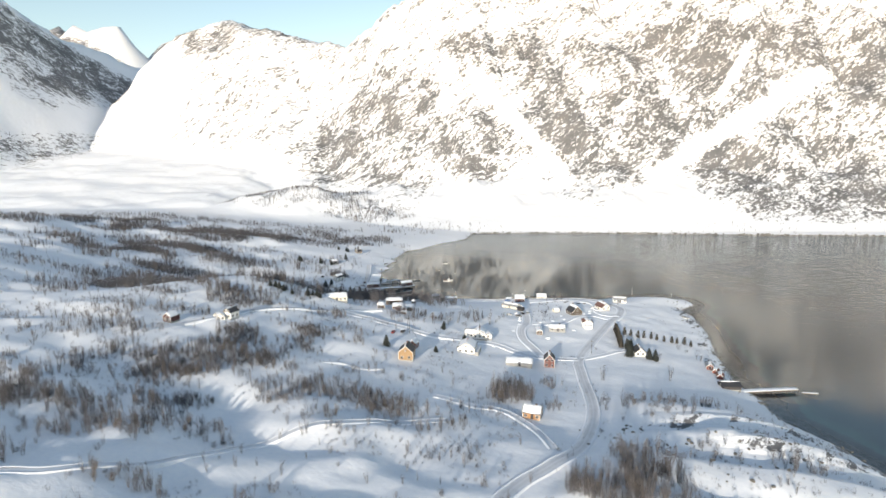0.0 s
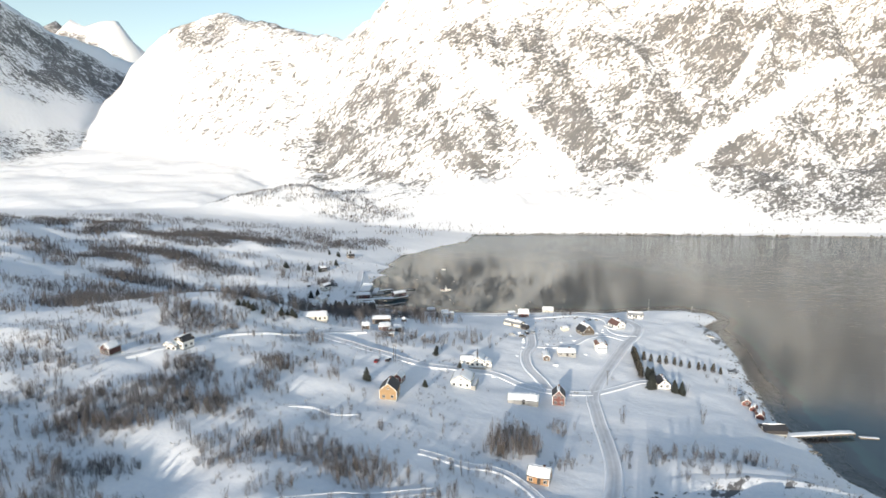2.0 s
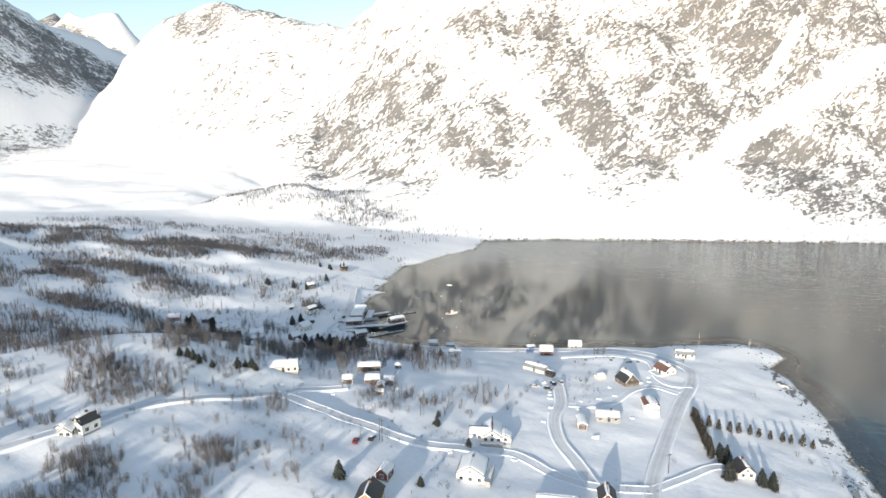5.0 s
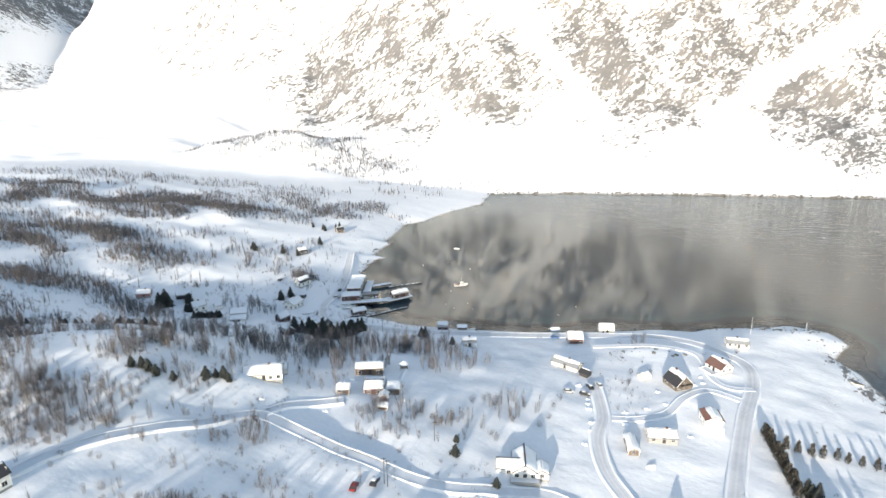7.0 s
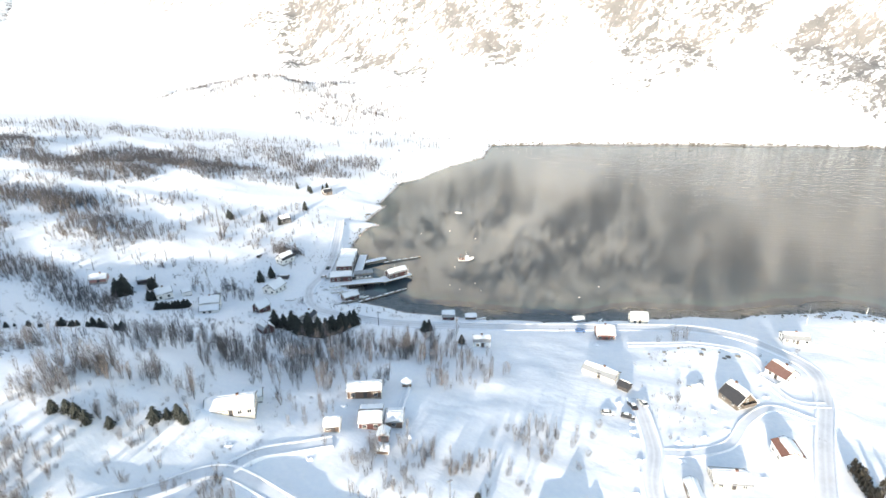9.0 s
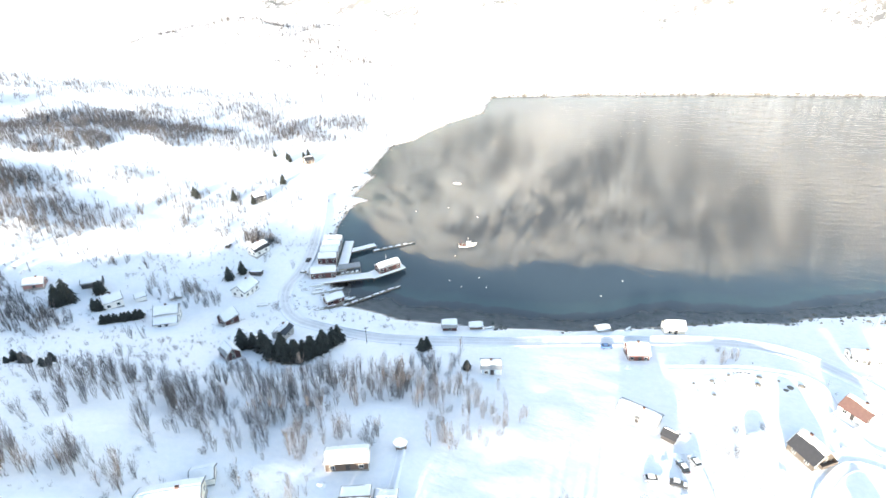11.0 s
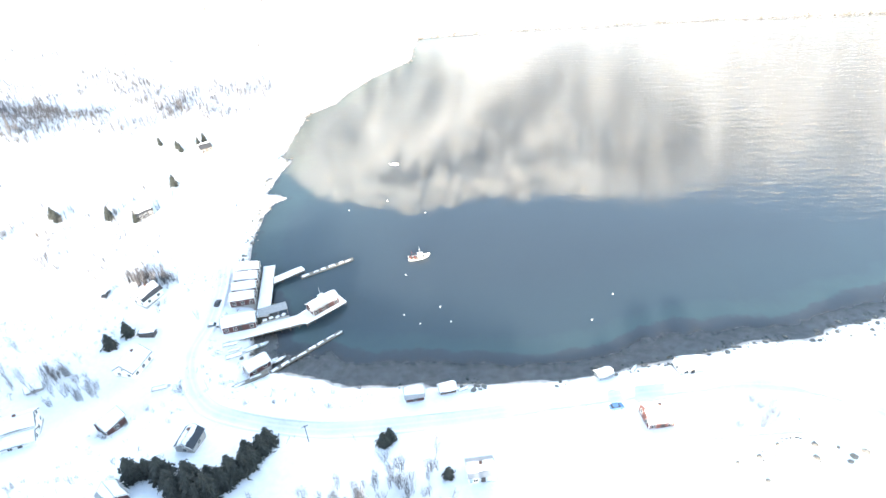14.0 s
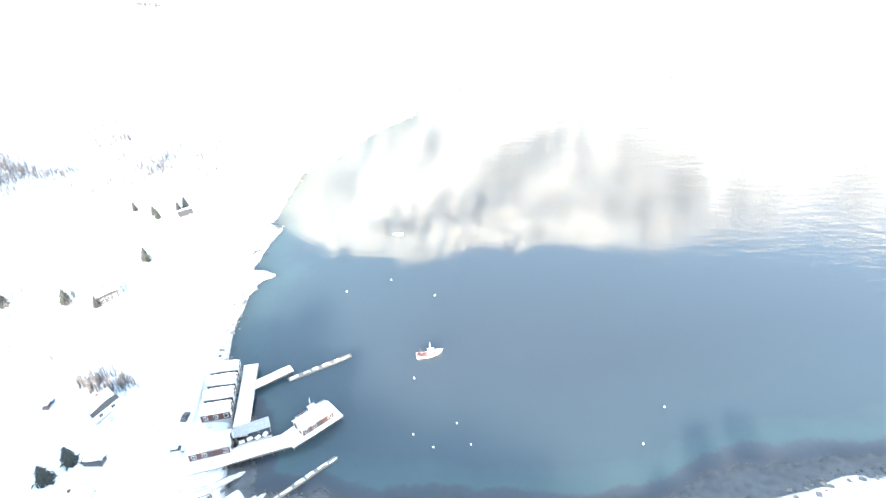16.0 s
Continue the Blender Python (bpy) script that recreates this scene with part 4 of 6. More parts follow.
# ---- houses of the village ----
house(-17.9, 264, 84, 8, 7, 4.2, 2.9, "ochre", "black", "ochre wooden house with a bare black roof", cover=(0.0, 0.12), front=2, back=2, ends=(2, 2), storeys=1, chimney=1.2, door=None)
house(-15.3, 279, 75, 5, 4, 2.6, 1.6, "bright_red", "grey", "small red shed under a snowy roof", "shed", "shed", front=1, back=1, ends=(1, 0), door=None, cover=(1, 0.5))
house(54.6, 278.5, 80, 6.6, 5.2, 4.3, 2.8, "bright_red", "black", "tall narrow red house with a dark roof", cover=(0.05, 0.2), front=2, back=2, ends=(2, 2), storeys=2, chimney=1.0, door=None)
h = house(12.8, 289.5, 78, 10, 9, 3.4, 2.6, "white", "grey", "white bungalow with a snowy grey roof and veranda", cover=(1, 0.9), front=3, back=3, ends=(3, 2), chimney=0.6, door=None)
part("veranda", boxes((-5, 5, -6.6, -4.5, -1.5, 0.5), (-5, 5, -6.6, -6.5, 0.5, 1.4), (-5, -4.9, -6.6, -4.5, 0.5, 1.4)), PAINT["grey"], h)
part("veranda_snow", boxes((-4.9, 5, -6.5, -4.5, 0.5, 0.8), bevel=0.08), ROOF_SNOW, h)
house(39, 277.5, -10, 13, 7, 1.9, 1.5, "grey", "grey", "long low grey barn half buried in snow", "barn", "barn", front=0, back=0, ends=(0, 0), door="front", cover=(1, 1), snow=0.4)
h = house(21, 316, 86, 9.8, 7.2, 2.7, 2.5, "white", "grey", "large white house with snowy cross gables", cover=(1, 1), front=3, back=3, ends=(3, 2), storeys=2, chimney=-1, door=None, snow=0.4, ridge=True)
gabled(h, 7, 5, 2.6, 1.8, "white", "grey", m=pose(-1, 4.8, 0, 0, 0, 90), front=1, back=1, ends=(1, 0), door=None, ridge=True)
part("terrace", boxes((-7.4, -5.0, -4.4, 4.4, -1.6, 0.3), (-7.4, -7.3, -4.4, 4.4, 0.3, 1.1), (-7.4, -5.0, -4.4, -4.3, 0.3, 1.1), (-7.4, -5.0, 4.3, 4.4, 0.3, 1.1)), PAINT["grey"], h)
part("terrace_snow", boxes((-7.25, -5.0, -4.25, 4.25, 0.3, 0.65), bevel=0.1), ROOF_SNOW, h)
gabled(h, 5, 4, 2.2, 1.2, "white", "grey", m=pose(-2, -5.0, 0, 0, 0, 0), front=1, back=1, ends=(1, 1), door=None)
house(35.6, 213, -20, 7, 5.6, 2.8, 2.0, "orange", "black", "orange wooden cabin with thick snow on the roof", "cabin", "cabin", cover=(1, 1), front=3, ends=(1, 1), chimney=1.5, snow=0.35)
house(-131, 263.5, 70, 5.6, 4.8, 2.8, 1.8, "red", "grey", "dark red barn on the hillside under snow", "barn", "barn", cover=(0.9, 1), front=0, back=1, ends=(2, 1), door="near")
h = house(-107.5, 277.5, 65, 5.6, 5, 3.6, 2.0, "white", "black", "white hillside house with a black roof", cover=(0.15, 0.3), front=2, back=2, ends=(2, 2), storeys=2, chimney=0.5, door=None)
gabled(h, 4.6, 3.8, 2.4, 1.4, "white", "black", m=pose(-4.0, 2.2, -0.3, 0, 0, 30), front=2, back=1, ends=(2, 1), door=None)
gabled(h, 3.6, 3.2, 2.2, 1.1, "white", "grey", m=pose(-3.2, 5.6, -0.3, 0, 0, 10), front=1, back=1, ends=(1, 1), door=None)
house(-67.5, 347.5, 12, 13, 7, 2.8, 1.7, "cream", "grey", "long yellow-cream house under a thick snow roof", cover=(1, 1), front=5, back=4, ends=(2, 2), chimney=2.0, snow=0.4)
house(-64.5, 356.5, 12, 5, 4, 2.2, 1.2, "white", "grey", "small pale shed buried in roof snow", "shed", "shed", front=1, back=0, ends=(0, 0), door=None)
house(-32.6, 364, 3, 10.5, 5, 3.0, 1.0, "brown", "grey", "long brown cabin with a flat snowy roof", "cabin", "cabin", cover=(1, 1), front=3, back=2, ends=(1, 1), snow=0.4)
house(-29, 350.5, 2, 6.4, 8, 2.7, 1.1, "red", "grey", "dark red cabin under deep roof snow", "cabin", "cabin", cover=(1, 1), front=2, back=2, ends=(2, 1), door=None, snow=0.4, ridge=True)
house(-22.3, 351.5, 0, 5, 6, 2.5, 0.9, "brown", "grey", "brown cabin annex with a deep snow roof", "cabin", "cabin", cover=(1, 1), front=1, back=1, ends=(1, 1), door=None, snow=0.4)
house(-24.6, 343, 90, 3.2, 3, 2.2, 0.8, "pale_red", "grey", "little faded red shed with a snow cap", "shed", "shed", front=0, back=0, ends=(1, 0), door=None, base=0.8)
house(-24.4, 337.5, 0, 3.2, 2.4, 1.5, 0.6, "brown", "grey", "tiny brown woodshed with a snow cap", "shed", "shed", front=0, back=0, ends=(0, 0), door=None, base=0.8)
house(-39, 345, 3, 4.2, 4, 2.2, 1.2, "brown", "grey", "brown garden shed with snow on its roof", "shed", "shed", front=2, back=0, ends=(0, 0), door="front", base=1.0)
house(47.8, 386.5, -38, 11.6, 5.6, 2.0, 1.5, "cream", "grey", "long grey-roofed house beside the parking place", cover=(0.4, 0.4), front=4, back=3, ends=(2, 2), chimney=1, door="front")
house(53.5, 377.8, -42, 3.6, 3.2, 1.9, 1.0, "dark", "black", "small black-roofed shed beside a lane", "shed", "shed", cover=(0, 0.3), front=0, back=0, ends=(0, 0), door=None, base=0.8)
h = house(88.5, 371.0, -72, 8, 7.4, 2.3, 3.8, "timber", "black", "timber house with a steep dark slate roof", cover=(0.3, 0.06), front=2, back=2, ends=(2, 3), storeys=2, chimney=-1.5, door=None)
part("balcony", boxes((4, 5.4, -2.7, 2.7, 1.9, 2.1), (5.3, 5.4, -2.7, 2.7, 2.1, 2.9), (4, 5.4, -2.7, -2.6, 2.1, 2.9), (4, 5.4, 2.6, 2.7, 2.1, 2.9)), PAINT["timber"], h)
house(77.5, 377, 20, 4, 3, 1.7, 0.8, "cream", "grey", "small cream shed beside bushes", "shed", "shed", front=1, back=0, ends=(0, 0), door=None, base=0.8)
h = house(112, 386.5, -66, 7.6, 7, 2.5, 2.7, "white", "red", "white house with a red tiled roof", cover=(0.22, 0.6), front=2, back=3, ends=(2, 2), chimney=1, door="front")
part("terrace", boxes((-3.4, 3.4, -7.6, -3.6, -1.6, 0.25), (-3.4, 3.4, -7.6, -7.5, 0.25, 1.2), (-3.4, -3.3, -7.6, -3.6, 0.25, 1.2), (3.3, 3.4, -7.6, -3.6, 0.25, 1.2)), TRIM, h)
house(132.5, 413.5, -12, 9.4, 5.6, 2.3, 1.6, "white", "grey", "long white house with a grey roof on the point", cover=(0.35, 0.4), front=4, back=3, ends=(2, 2), chimney=0, door="front")
h = house(91, 346, 84, 6.6, 6.0, 3.5, 1.4, "white", "brown", "white two-storey house with a brown roof", cover=(0.75, 0.4), front=2, back=2, ends=(2, 2), storeys=2, door=None)
part("garage_box", boxes((-5.8, -3.3, -2.6, 2.2, -1, 1.6), bevel=0.05), PAINT["white"], h)
part("garage_snow", boxes((-5.9, -3.35, -2.7, 2.3, 1.6, 2.0), bevel=0.12), ROOF_SNOW, h)
h = house(70.2, 337, -6, 9.4, 6, 2.1, 1.6, "grey", "grey", "grey wooden house with a wing and snowy roof", cover=(0.86, 0.5), front=3, back=3, ends=(2, 1), chimney=1.5, door="front")
house(58.2, 331, 84, 8.5, 3.4, 2.3, 0.9, "brown", "grey", "narrow brown outbuilding with a snow roof", "shed", "shed", front=1, back=1, ends=(1, 0), door=None)
house(58.2, 420, -4, 7, 7, 3.0, 2.4, "bright_red", "grey", "red house by the shore road with a snowy roof", cover=(1, 0.9), front=3, back=3, ends=(2, 2), chimney=0, door="front")
house(78, 437.5, -4, 7.4, 4.6, 3.2, 1.9, "cream", "grey", "cream boathouse at the water's edge", "boathouse", "boathouse", cover=(1, 1), front=2, back=2, ends=(1, 1), base=3, door="front")
house(-6, 443.5, 2, 5.5, 5, 2.2, 1.8, "red", "grey", "red boathouse with a half bare grey roof", "boathouse", "boathouse", cover=(0.62, 0.1), front=1, back=0, ends=(1, 1), base=3, door=None)
house(4.2, 444.2, 4, 5, 3, 1.6, 0.9, "brown", "grey", "low brown boathouse with a snow roof", "boathouse", "boathouse", cover=(1, 1), front=0, back=0, ends=(0, 0), base=3, door=None)
house(52.5, 441, 8, 4.6, 3, 1.7, 0.9, "grey", "grey", "small grey boathouse with a snow roof", "boathouse", "boathouse", cover=(1, 1), front=0, back=0, ends=(0, 0), base=3, door=None)
house(7, 411, -2, 6.4, 5, 3.0, 1.2, "blue", "grey", "blue-grey cabin in an open field", "cabin", "cabin", cover=(0.55, 0.4), front=2, back=1, ends=(1, 1), chimney=0, door="front")
house(109, 302, 88, 6.6, 5.6, 2.6, 2.4, "white", "black", "white house with a black roof behind a hedge", cover=(0.2, 0.1), front=2, back=2, ends=(2, 2), chimney=1, door=None)
house(144.2, 291.5, 70, 5, 4, 2.0, 1.5, "bright_red", "grey", "red boathouse with faded green-grey roof", "boathouse", "boathouse", cover=(0.2, 0.3), front=0, back=0, ends=(1, 1), base=2, door=None)
house(144.6, 285.8, 60, 4, 3, 1.7, 1.1, "bright_red", "brown", "small red boathouse by the beach", "boathouse", "boathouse", cover=(0.4, 0.5), front=0, back=0, ends=(0, 0), base=2, door=None)
house(143.2, 278, 65, 5, 3.4, 1.8, 1.2, "bright_red", "brown", "red-brown boathouse by the beach", "boathouse", "boathouse", cover=(0.3, 0.4), front=0, back=0, ends=(0, 0), base=2, door=None)
house(141.2, 264.3, -4, 9, 5.5, 2.0, 1.3, "dark", "black", "tarred shed with a black roof at the pier", "shed", "shed", cover=(0.05, 0.3), front=0, back=0, ends=(1, 1), base=2, door=None)
# the hamlet behind the bay
house(-91, 446, 52, 6, 5, 3.0, 2.4, "red", "grey", "dark red barn with a snow roof", "barn", "barn", cover=(1, 1), front=1, back=1, ends=(1, 1), door="near")
house(-80.6, 418.5, -48, 5.6, 5, 2.7, 2.2, "red", "grey", "dark red barn with a half bare roof", "barn", "barn", cover=(0.6, 0.8), front=0, back=1, ends=(1, 1), door=None)
h = house(-115.3, 449, 14, 8.5, 6, 4.0, 2.0, "white", "grey", "white farmhouse with a snow-covered lean-to", cover=(1, 1), front=3, back=3, ends=(2, 2), storeys=2, chimney=0, door=None, snow=0.4)
gabled(h, 8.2, 4.5, 2.2, 1.3, "white", "grey", m=pose(0, -4.6, 0, 0, 0, 0), front=2, back=0, ends=(1, 1), door="front", snow=0.4)
house(-67.2, 435, 72, 6, 5, 2.8, 1.7, "grey", "blue", "small grey house with a dark metal roof", cover=(0.35, 0.6), front=1, back=1, ends=(1, 1), door=None, chimney=1)
house(-92, 470.5, 68, 9, 7, 3.0, 2.6, "white", "grey", "white house with a deep snow roof by the bay", cover=(1, 1), front=3, back=3, ends=(2, 2), chimney=1.5, door=None, snow=0.4)
house(-91.4, 485, -10, 5, 2.4, 1.6, 0.6, "dark", "black", "low dark shed in the snow", "shed", "shed", cover=(0.5, 0.9), front=0, back=0, ends=(0, 0), door=None)
house(-95, 503, 55, 8, 6, 3.0, 2.4, "white", "black", "white house with dark roof among bushes", cover=(0.6, 0.5), front=2, back=2, ends=(2, 1), chimney=0.5, door=None)
house(-109, 557, 40, 6.4, 5.4, 2.6, 2.0, "dark", "black", "dark timber house beside two spruces", cover=(0.7, 0.5), front=3, back=2, ends=(2, 2), chimney=0, door=None)
house(-93, 616, 35, 6, 5, 2.6, 1.7, "brown", "black", "brown cabin with a dark roof near the far beach", "cabin", "cabin", cover=(0.1, 0.3), front=2, back=1, ends=(1, 1), door=None)
house(-173.5, 463.5, 14, 7.4, 5, 2.0, 1.6, "pale_red", "grey", "faded red house under a broad snow roof", cover=(1, 1), front=3, back=2, ends=(2, 2), chimney=1, door="front")
house(-153.5, 468, 20, 7.5, 4.5, 2.4, 1.2, "dark", "grey", "dark boarded barn with a snow roof", "barn", "barn", cover=(0.8, 1), front=0, back=0, ends=(0, 0), door=None)
house(-140.5, 457, 35, 7, 6, 3.2, 2.0, "white", "grey", "white house among conifers with a snow roof", cover=(1, 1), front=2, back=2, ends=(2, 1), chimney=0, door=None)
house(-132.5, 463, 30, 4, 3.2, 2.2, 1.0, "white", "grey", "small pale outbuilding with a snow roof", "shed", "shed", cover=(1, 0.8), front=0, back=0, ends=(1, 0), door=None)
house(-119.8, 466, 25, 4.5, 2.6, 1.2, 0.9, "grey", "grey", "low collapsed shed drifted with snow", "shed", "shed", cover=(1, 1), front=0, back=0, ends=(0, 0), door=None, snow=0.4)

# round garden hut
t = thing("garden_hut", -20, 370, 0, "round garden hut with a snowy conical roof", "hut")
bm = tubes(((0, 0, -0.5), (0, 0, 2.0), 1.5, 1.5, 8))
part("wall", bm, PAINT["brown"], t)
part("roof", tubes(((0, 0, 1.95), (0, 0, 3.1), 2.0, 0.15, 8)), ROOFING["grey"], t)
part("roof_snow", tubes(((0, 0, 2.12), (0, 0, 3.45), 1.95, 0.12, 8)), ROOF_SNOW, t)
for k in range(4):
    window(t, pose(0, 0, 1.1, 0, 0, 45 * (2 * k + 1) - 22.5) @ Matrix.Translation((0, 1.40, 0)), 0.7, 0.8)


# ---- the quay in the bay ----
def quay(name, a, b, half, top, label, piles=True, snow=0.25, step=3.0, thick=0.35):
    """A timber deck from a to b on piles, with snow lying on it."""
    ax, ay = a
    bx, by = b
    ln, rz = math.hypot(bx - ax, by - ay), math.degrees(math.atan2(by - ay, bx - ax))
    t = thing(name, ax, ay, rz, label, "pier", 0.0)
    n = max(3, int(ln / 1.2))
    board = None
    for i in range(n):
        x0 = i * ln / n
        if board is None:
            board = mesh_of("deck_board", boxes((0.02, ln / n - 0.02, -half, half, top - thick, top)), PLANK)
        part("deck_board", board, None, t, m=Matrix.Translation((x0, 0, 0)))
    for s in (-1, 1):
        part("beam", boxes((0, ln, s * half * 0.8 - 0.15, s * half * 0.8 + 0.15, top - thick - 0.35, top - thick)), PILE, t)
    if snow < 0:
        at = 0.6
        while at < ln - 2:
            dice = random.Random(int(at * 10) + len(name))
            run, wide = dice.uniform(0.7, 3.8), half * dice.uniform(0.5, 1.7)
            part("deck_snow", snow_slab(run, wide, -snow * dice.uniform(0.6, 1.6), int(at * 7), dice.uniform(0.8, 1.0), (6, 4)), ROOF_SNOW, t, m=Matrix.Translation((at + run / 2, dice.uniform(-half * 0.95, half * 0.95 - wide), top)))
            at += run + dice.uniform(0.1, 1.9)
    elif snow:
        bm = snow_slab(ln, 2 * half - 0.25, snow, len(name) + int(ln), 1.0, (max(6, int(ln / 1.5)), 6))
        part("deck_snow", bm, ROOF_SNOW, t, m=Matrix.Translation((ln / 2, -half + 0.1, top)))
    if piles:
        pm = None
        for i in range(int(ln / step) + 1):
            for s in (-1, 1):
                if pm is None:
                    pm = mesh_of("support_post", tubes(((0, 0, -6), (0, 0, top - thick - 0.3), 0.17, 0.15, 7)), PILE)
                part("support_post", pm, None, t, m=Matrix.Translation((0.3 + i * (ln - 0.6) / max(1, int(ln / step)), s * half * 0.8, 0)))
    return t


quay("wharf", (-69, 479.0), (-38.5, 484.6), 2.6, 2.0, "snow-covered timber wharf on dark piles")
quay("wharf", (-54.2, 488), (-54.2, 518), 2.4, 2.0, "timber wharf beside the boathouses")
quay("wharf", (-40.5, 484.0), (-26.5, 493.2), 3.4, 1.9, "outer timber wharf carrying a warehouse")
quay("pier", (-52.5, 508.3), (-41.0, 514.2), 1.7, 1.7, "snowy pier reaching into the bay")
quay("floating_pier", (-42, 510.2), (-21.6, 518.2), 0.8, 0.55, "narrow floating pier with patches of snow", piles=False, snow=-0.14, thick=0.5)
quay("ruined_pier", (-50, 462.4), (-27, 477), 0.7, 0.6, "decayed low pier of dark timbers", snow=-0.1, step=2.2)
quay("slipway", (-66, 453.8), (-50, 461.2), 0.7, 2.6, "old slipway beams in the snow", piles=False, snow=-0.12)
quay("pier", (145.5, 264.3), (176.5, 266.8), 1.6, 1.8, "long snowy pier on piles along the fjord")
quay("floating_pier", (178, 265.2), (185.5, 264.2), 0.7, 0.4, "small floating landing stage", piles=False, snow=0.12, thick=0.4)
for k, y in enumerate((515.2, 509.3, 503.4, 497.5)):
    house(-61.6, y, 2, 8.6, 4.3, 2.9, 1.7, "red", "grey", "dark red wharf boathouse with a snow roof", "boathouse", "boathouse", z=2.0, group="boathouses on the quay", cover=(1, 0.95), front=3, back=2, ends=(1, 2), base=2.6, door="end", snow=0.35, over=0.15)
house(-61.3, 484.8, 6, 11, 5.6, 3.1, 1.6, "red", "grey", "long dark red warehouse with white doors", "warehouse", "warehouse", z=2.0, cover=(1, 0.7), front=4, back=3, ends=(1, 1), base=2.6, door="front", snow=0.35)
house(-33.0, 489.4, 33, 10.5, 4.8, 2.9, 1.5, "red", "grey", "dark red warehouse at the wharf's outer end", "warehouse", "warehouse", z=1.95, cover=(0.72, 0.5), front=4, back=3, ends=(1, 1), base=0.2, door="front", snow=0.35)
house(-53.8, 464.6, 34, 7.5, 4.6, 2.5, 1.3, "red", "grey", "red slip house beside a decayed pier", "shed", "shed", z=1.2, cover=(1, 1), front=2, back=1, ends=(1, 0), base=2, door=None, snow=0.3)
# open timber shelter on the wharf
t = thing("wharf_shelter", -50, 487.2, 14, "grey timber shelter with a bare sloping roof", "shelter", 2.0)
part("roof", boxes((-5, 5, -0.2, 3.4, 2.5, 2.65)), ROOFING["grey"], t, m=Matrix.Rotation(radians(8), 4, "X"))
part("back_wall", boxes((-4.8, 4.8, 3.0, 3.12, 0, 2.7)), PAINT["grey"], t)
part("low_wall", boxes((-4.8, 4.8, -2.2, -2.1, 0, 0.9)), PAINT["grey"], t)
for x in (-4.7, -1.6, 1.6, 4.7):
    part("post", boxes((x - 0.1, x + 0.1, -0.1, 0.1, 0, 2.45)), PLANK, t)
for k, (x, y) in enumerate(((-3.4, -1.1), (-1.2, -0.9), (1.0, -1.3), (3.1, -1.0))):
    c = thing("fish_crate", -50, 487.2, 14, "snow-topped fish crate on the wharf", "crate", 2.0, "crates on the wharf")
    c.matrix_basis = c.matrix_basis @ pose(x, y, 0.02, 0, 0, 17 * k)
    part("body", boxes((-0.8, 0.8, -0.6, 0.6, 0, 0.7), bevel=0.04), PLANK, c)
    part("snow_cap", boxes((-0.78, 0.78, -0.58, 0.58, 0.7, 0.95), bevel=0.1), ROOF_SNOW, c)


# ---- boats ----
def hull(L, B, D, sheer=0.35, cells=14):
    """An open boat's shell with stem, flare and sheer; bow towards +x."""
    bm = bmesh.new()
    rows = []
    for i in range(cells + 1):
        u = i / cells
        w = B / 2 * (1 - max(0, (u - 0.45) / 0.55) ** 2.2) * (0.86 + 0.14 * min(1, u * 4))
        rise = sheer * D * (2 * abs(u - 0.4)) ** 2
        x = (u - 0.5) * L
        keel = D * 0.85 * max(0, (u - 0.72) / 0.28) ** 2
        prof = [(-1, D + rise), (-0.93, D * 0.5 + rise * 0.5 + keel * 0.4), (-0.55, D * 0.12 + keel * 0.8), (0, keel), (0.55, D * 0.12 + keel * 0.8), (0.93, D * 0.5 + rise * 0.5 + keel * 0.4), (1, D + rise)]
        rows.append([bm.verts.new((x + 0.06 * L * u * z / D, w * s, z)) for s, z in prof])
    for a, b in zip(rows, rows[1:]):
        for k in range(6):
            f = bm.faces.new((a[k], b[k], b[k + 1], a[k + 1]))
            f.smooth = True
    bm.faces.new(rows[0])
    return bm


def small_boat(x, y, rz, L, label, group="boats laid up ashore", z=None, snowy=True):
    t = thing("rowing_boat", x, y, rz, label, "boat", z, group)
    part("hull", hull(L, L * 0.34, L * 0.15), HULL, t)
    part("cover", boxes((-L * 0.46, L * 0.34, -L * 0.13, L * 0.13, L * 0.10, L * 0.19), bevel=L * 0.03), ROOF_SNOW if snowy else PLANK, t)
    part("gunwale", boxes((-L * 0.5, L * 0.3, -L * 0.165, -L * 0.145, L * 0.14, L * 0.165), (-L * 0.5, L * 0.3, L * 0.145, L * 0.165, L * 0.14, L * 0.165)), PLANK, t)
    return t


for x, y, rz, L in ((-63.2, 476.0, 6, 5.6), (-61.2, 470.6, 14, 6.2), (-61.8, 473.4, 8, 4.4), (-57.0, 474.2, 22, 6.5), (-54.0, 476.0, 20, 4.6), (-66.5, 472.5, -30, 3.4)):
    small_boat(x, y, rz, L, "snow-covered boat laid up beside the quay")
small_boat(-81.6, 459.6, 8, 5.2, "white boat laid up in a snowy yard")
small_boat(-50.0, 466.5, 34, 5.0, "snow-covered boat beside the slip house", z=0.35)
small_boat(-47.2, 467.6, 30, 4.0, "snow-covered dinghy beside the slip house", z=0.1)
small_boat(9.3, 443.6, 14, 3.8, "small dark boat on the shore")
small_boat(171, 385.8, 150, 4.4, "pale yellow boat upturned on the stony beach", snowy=False)
small_boat(62.5, 441.6, 40, 3.6, "small snowy boat on the shore")


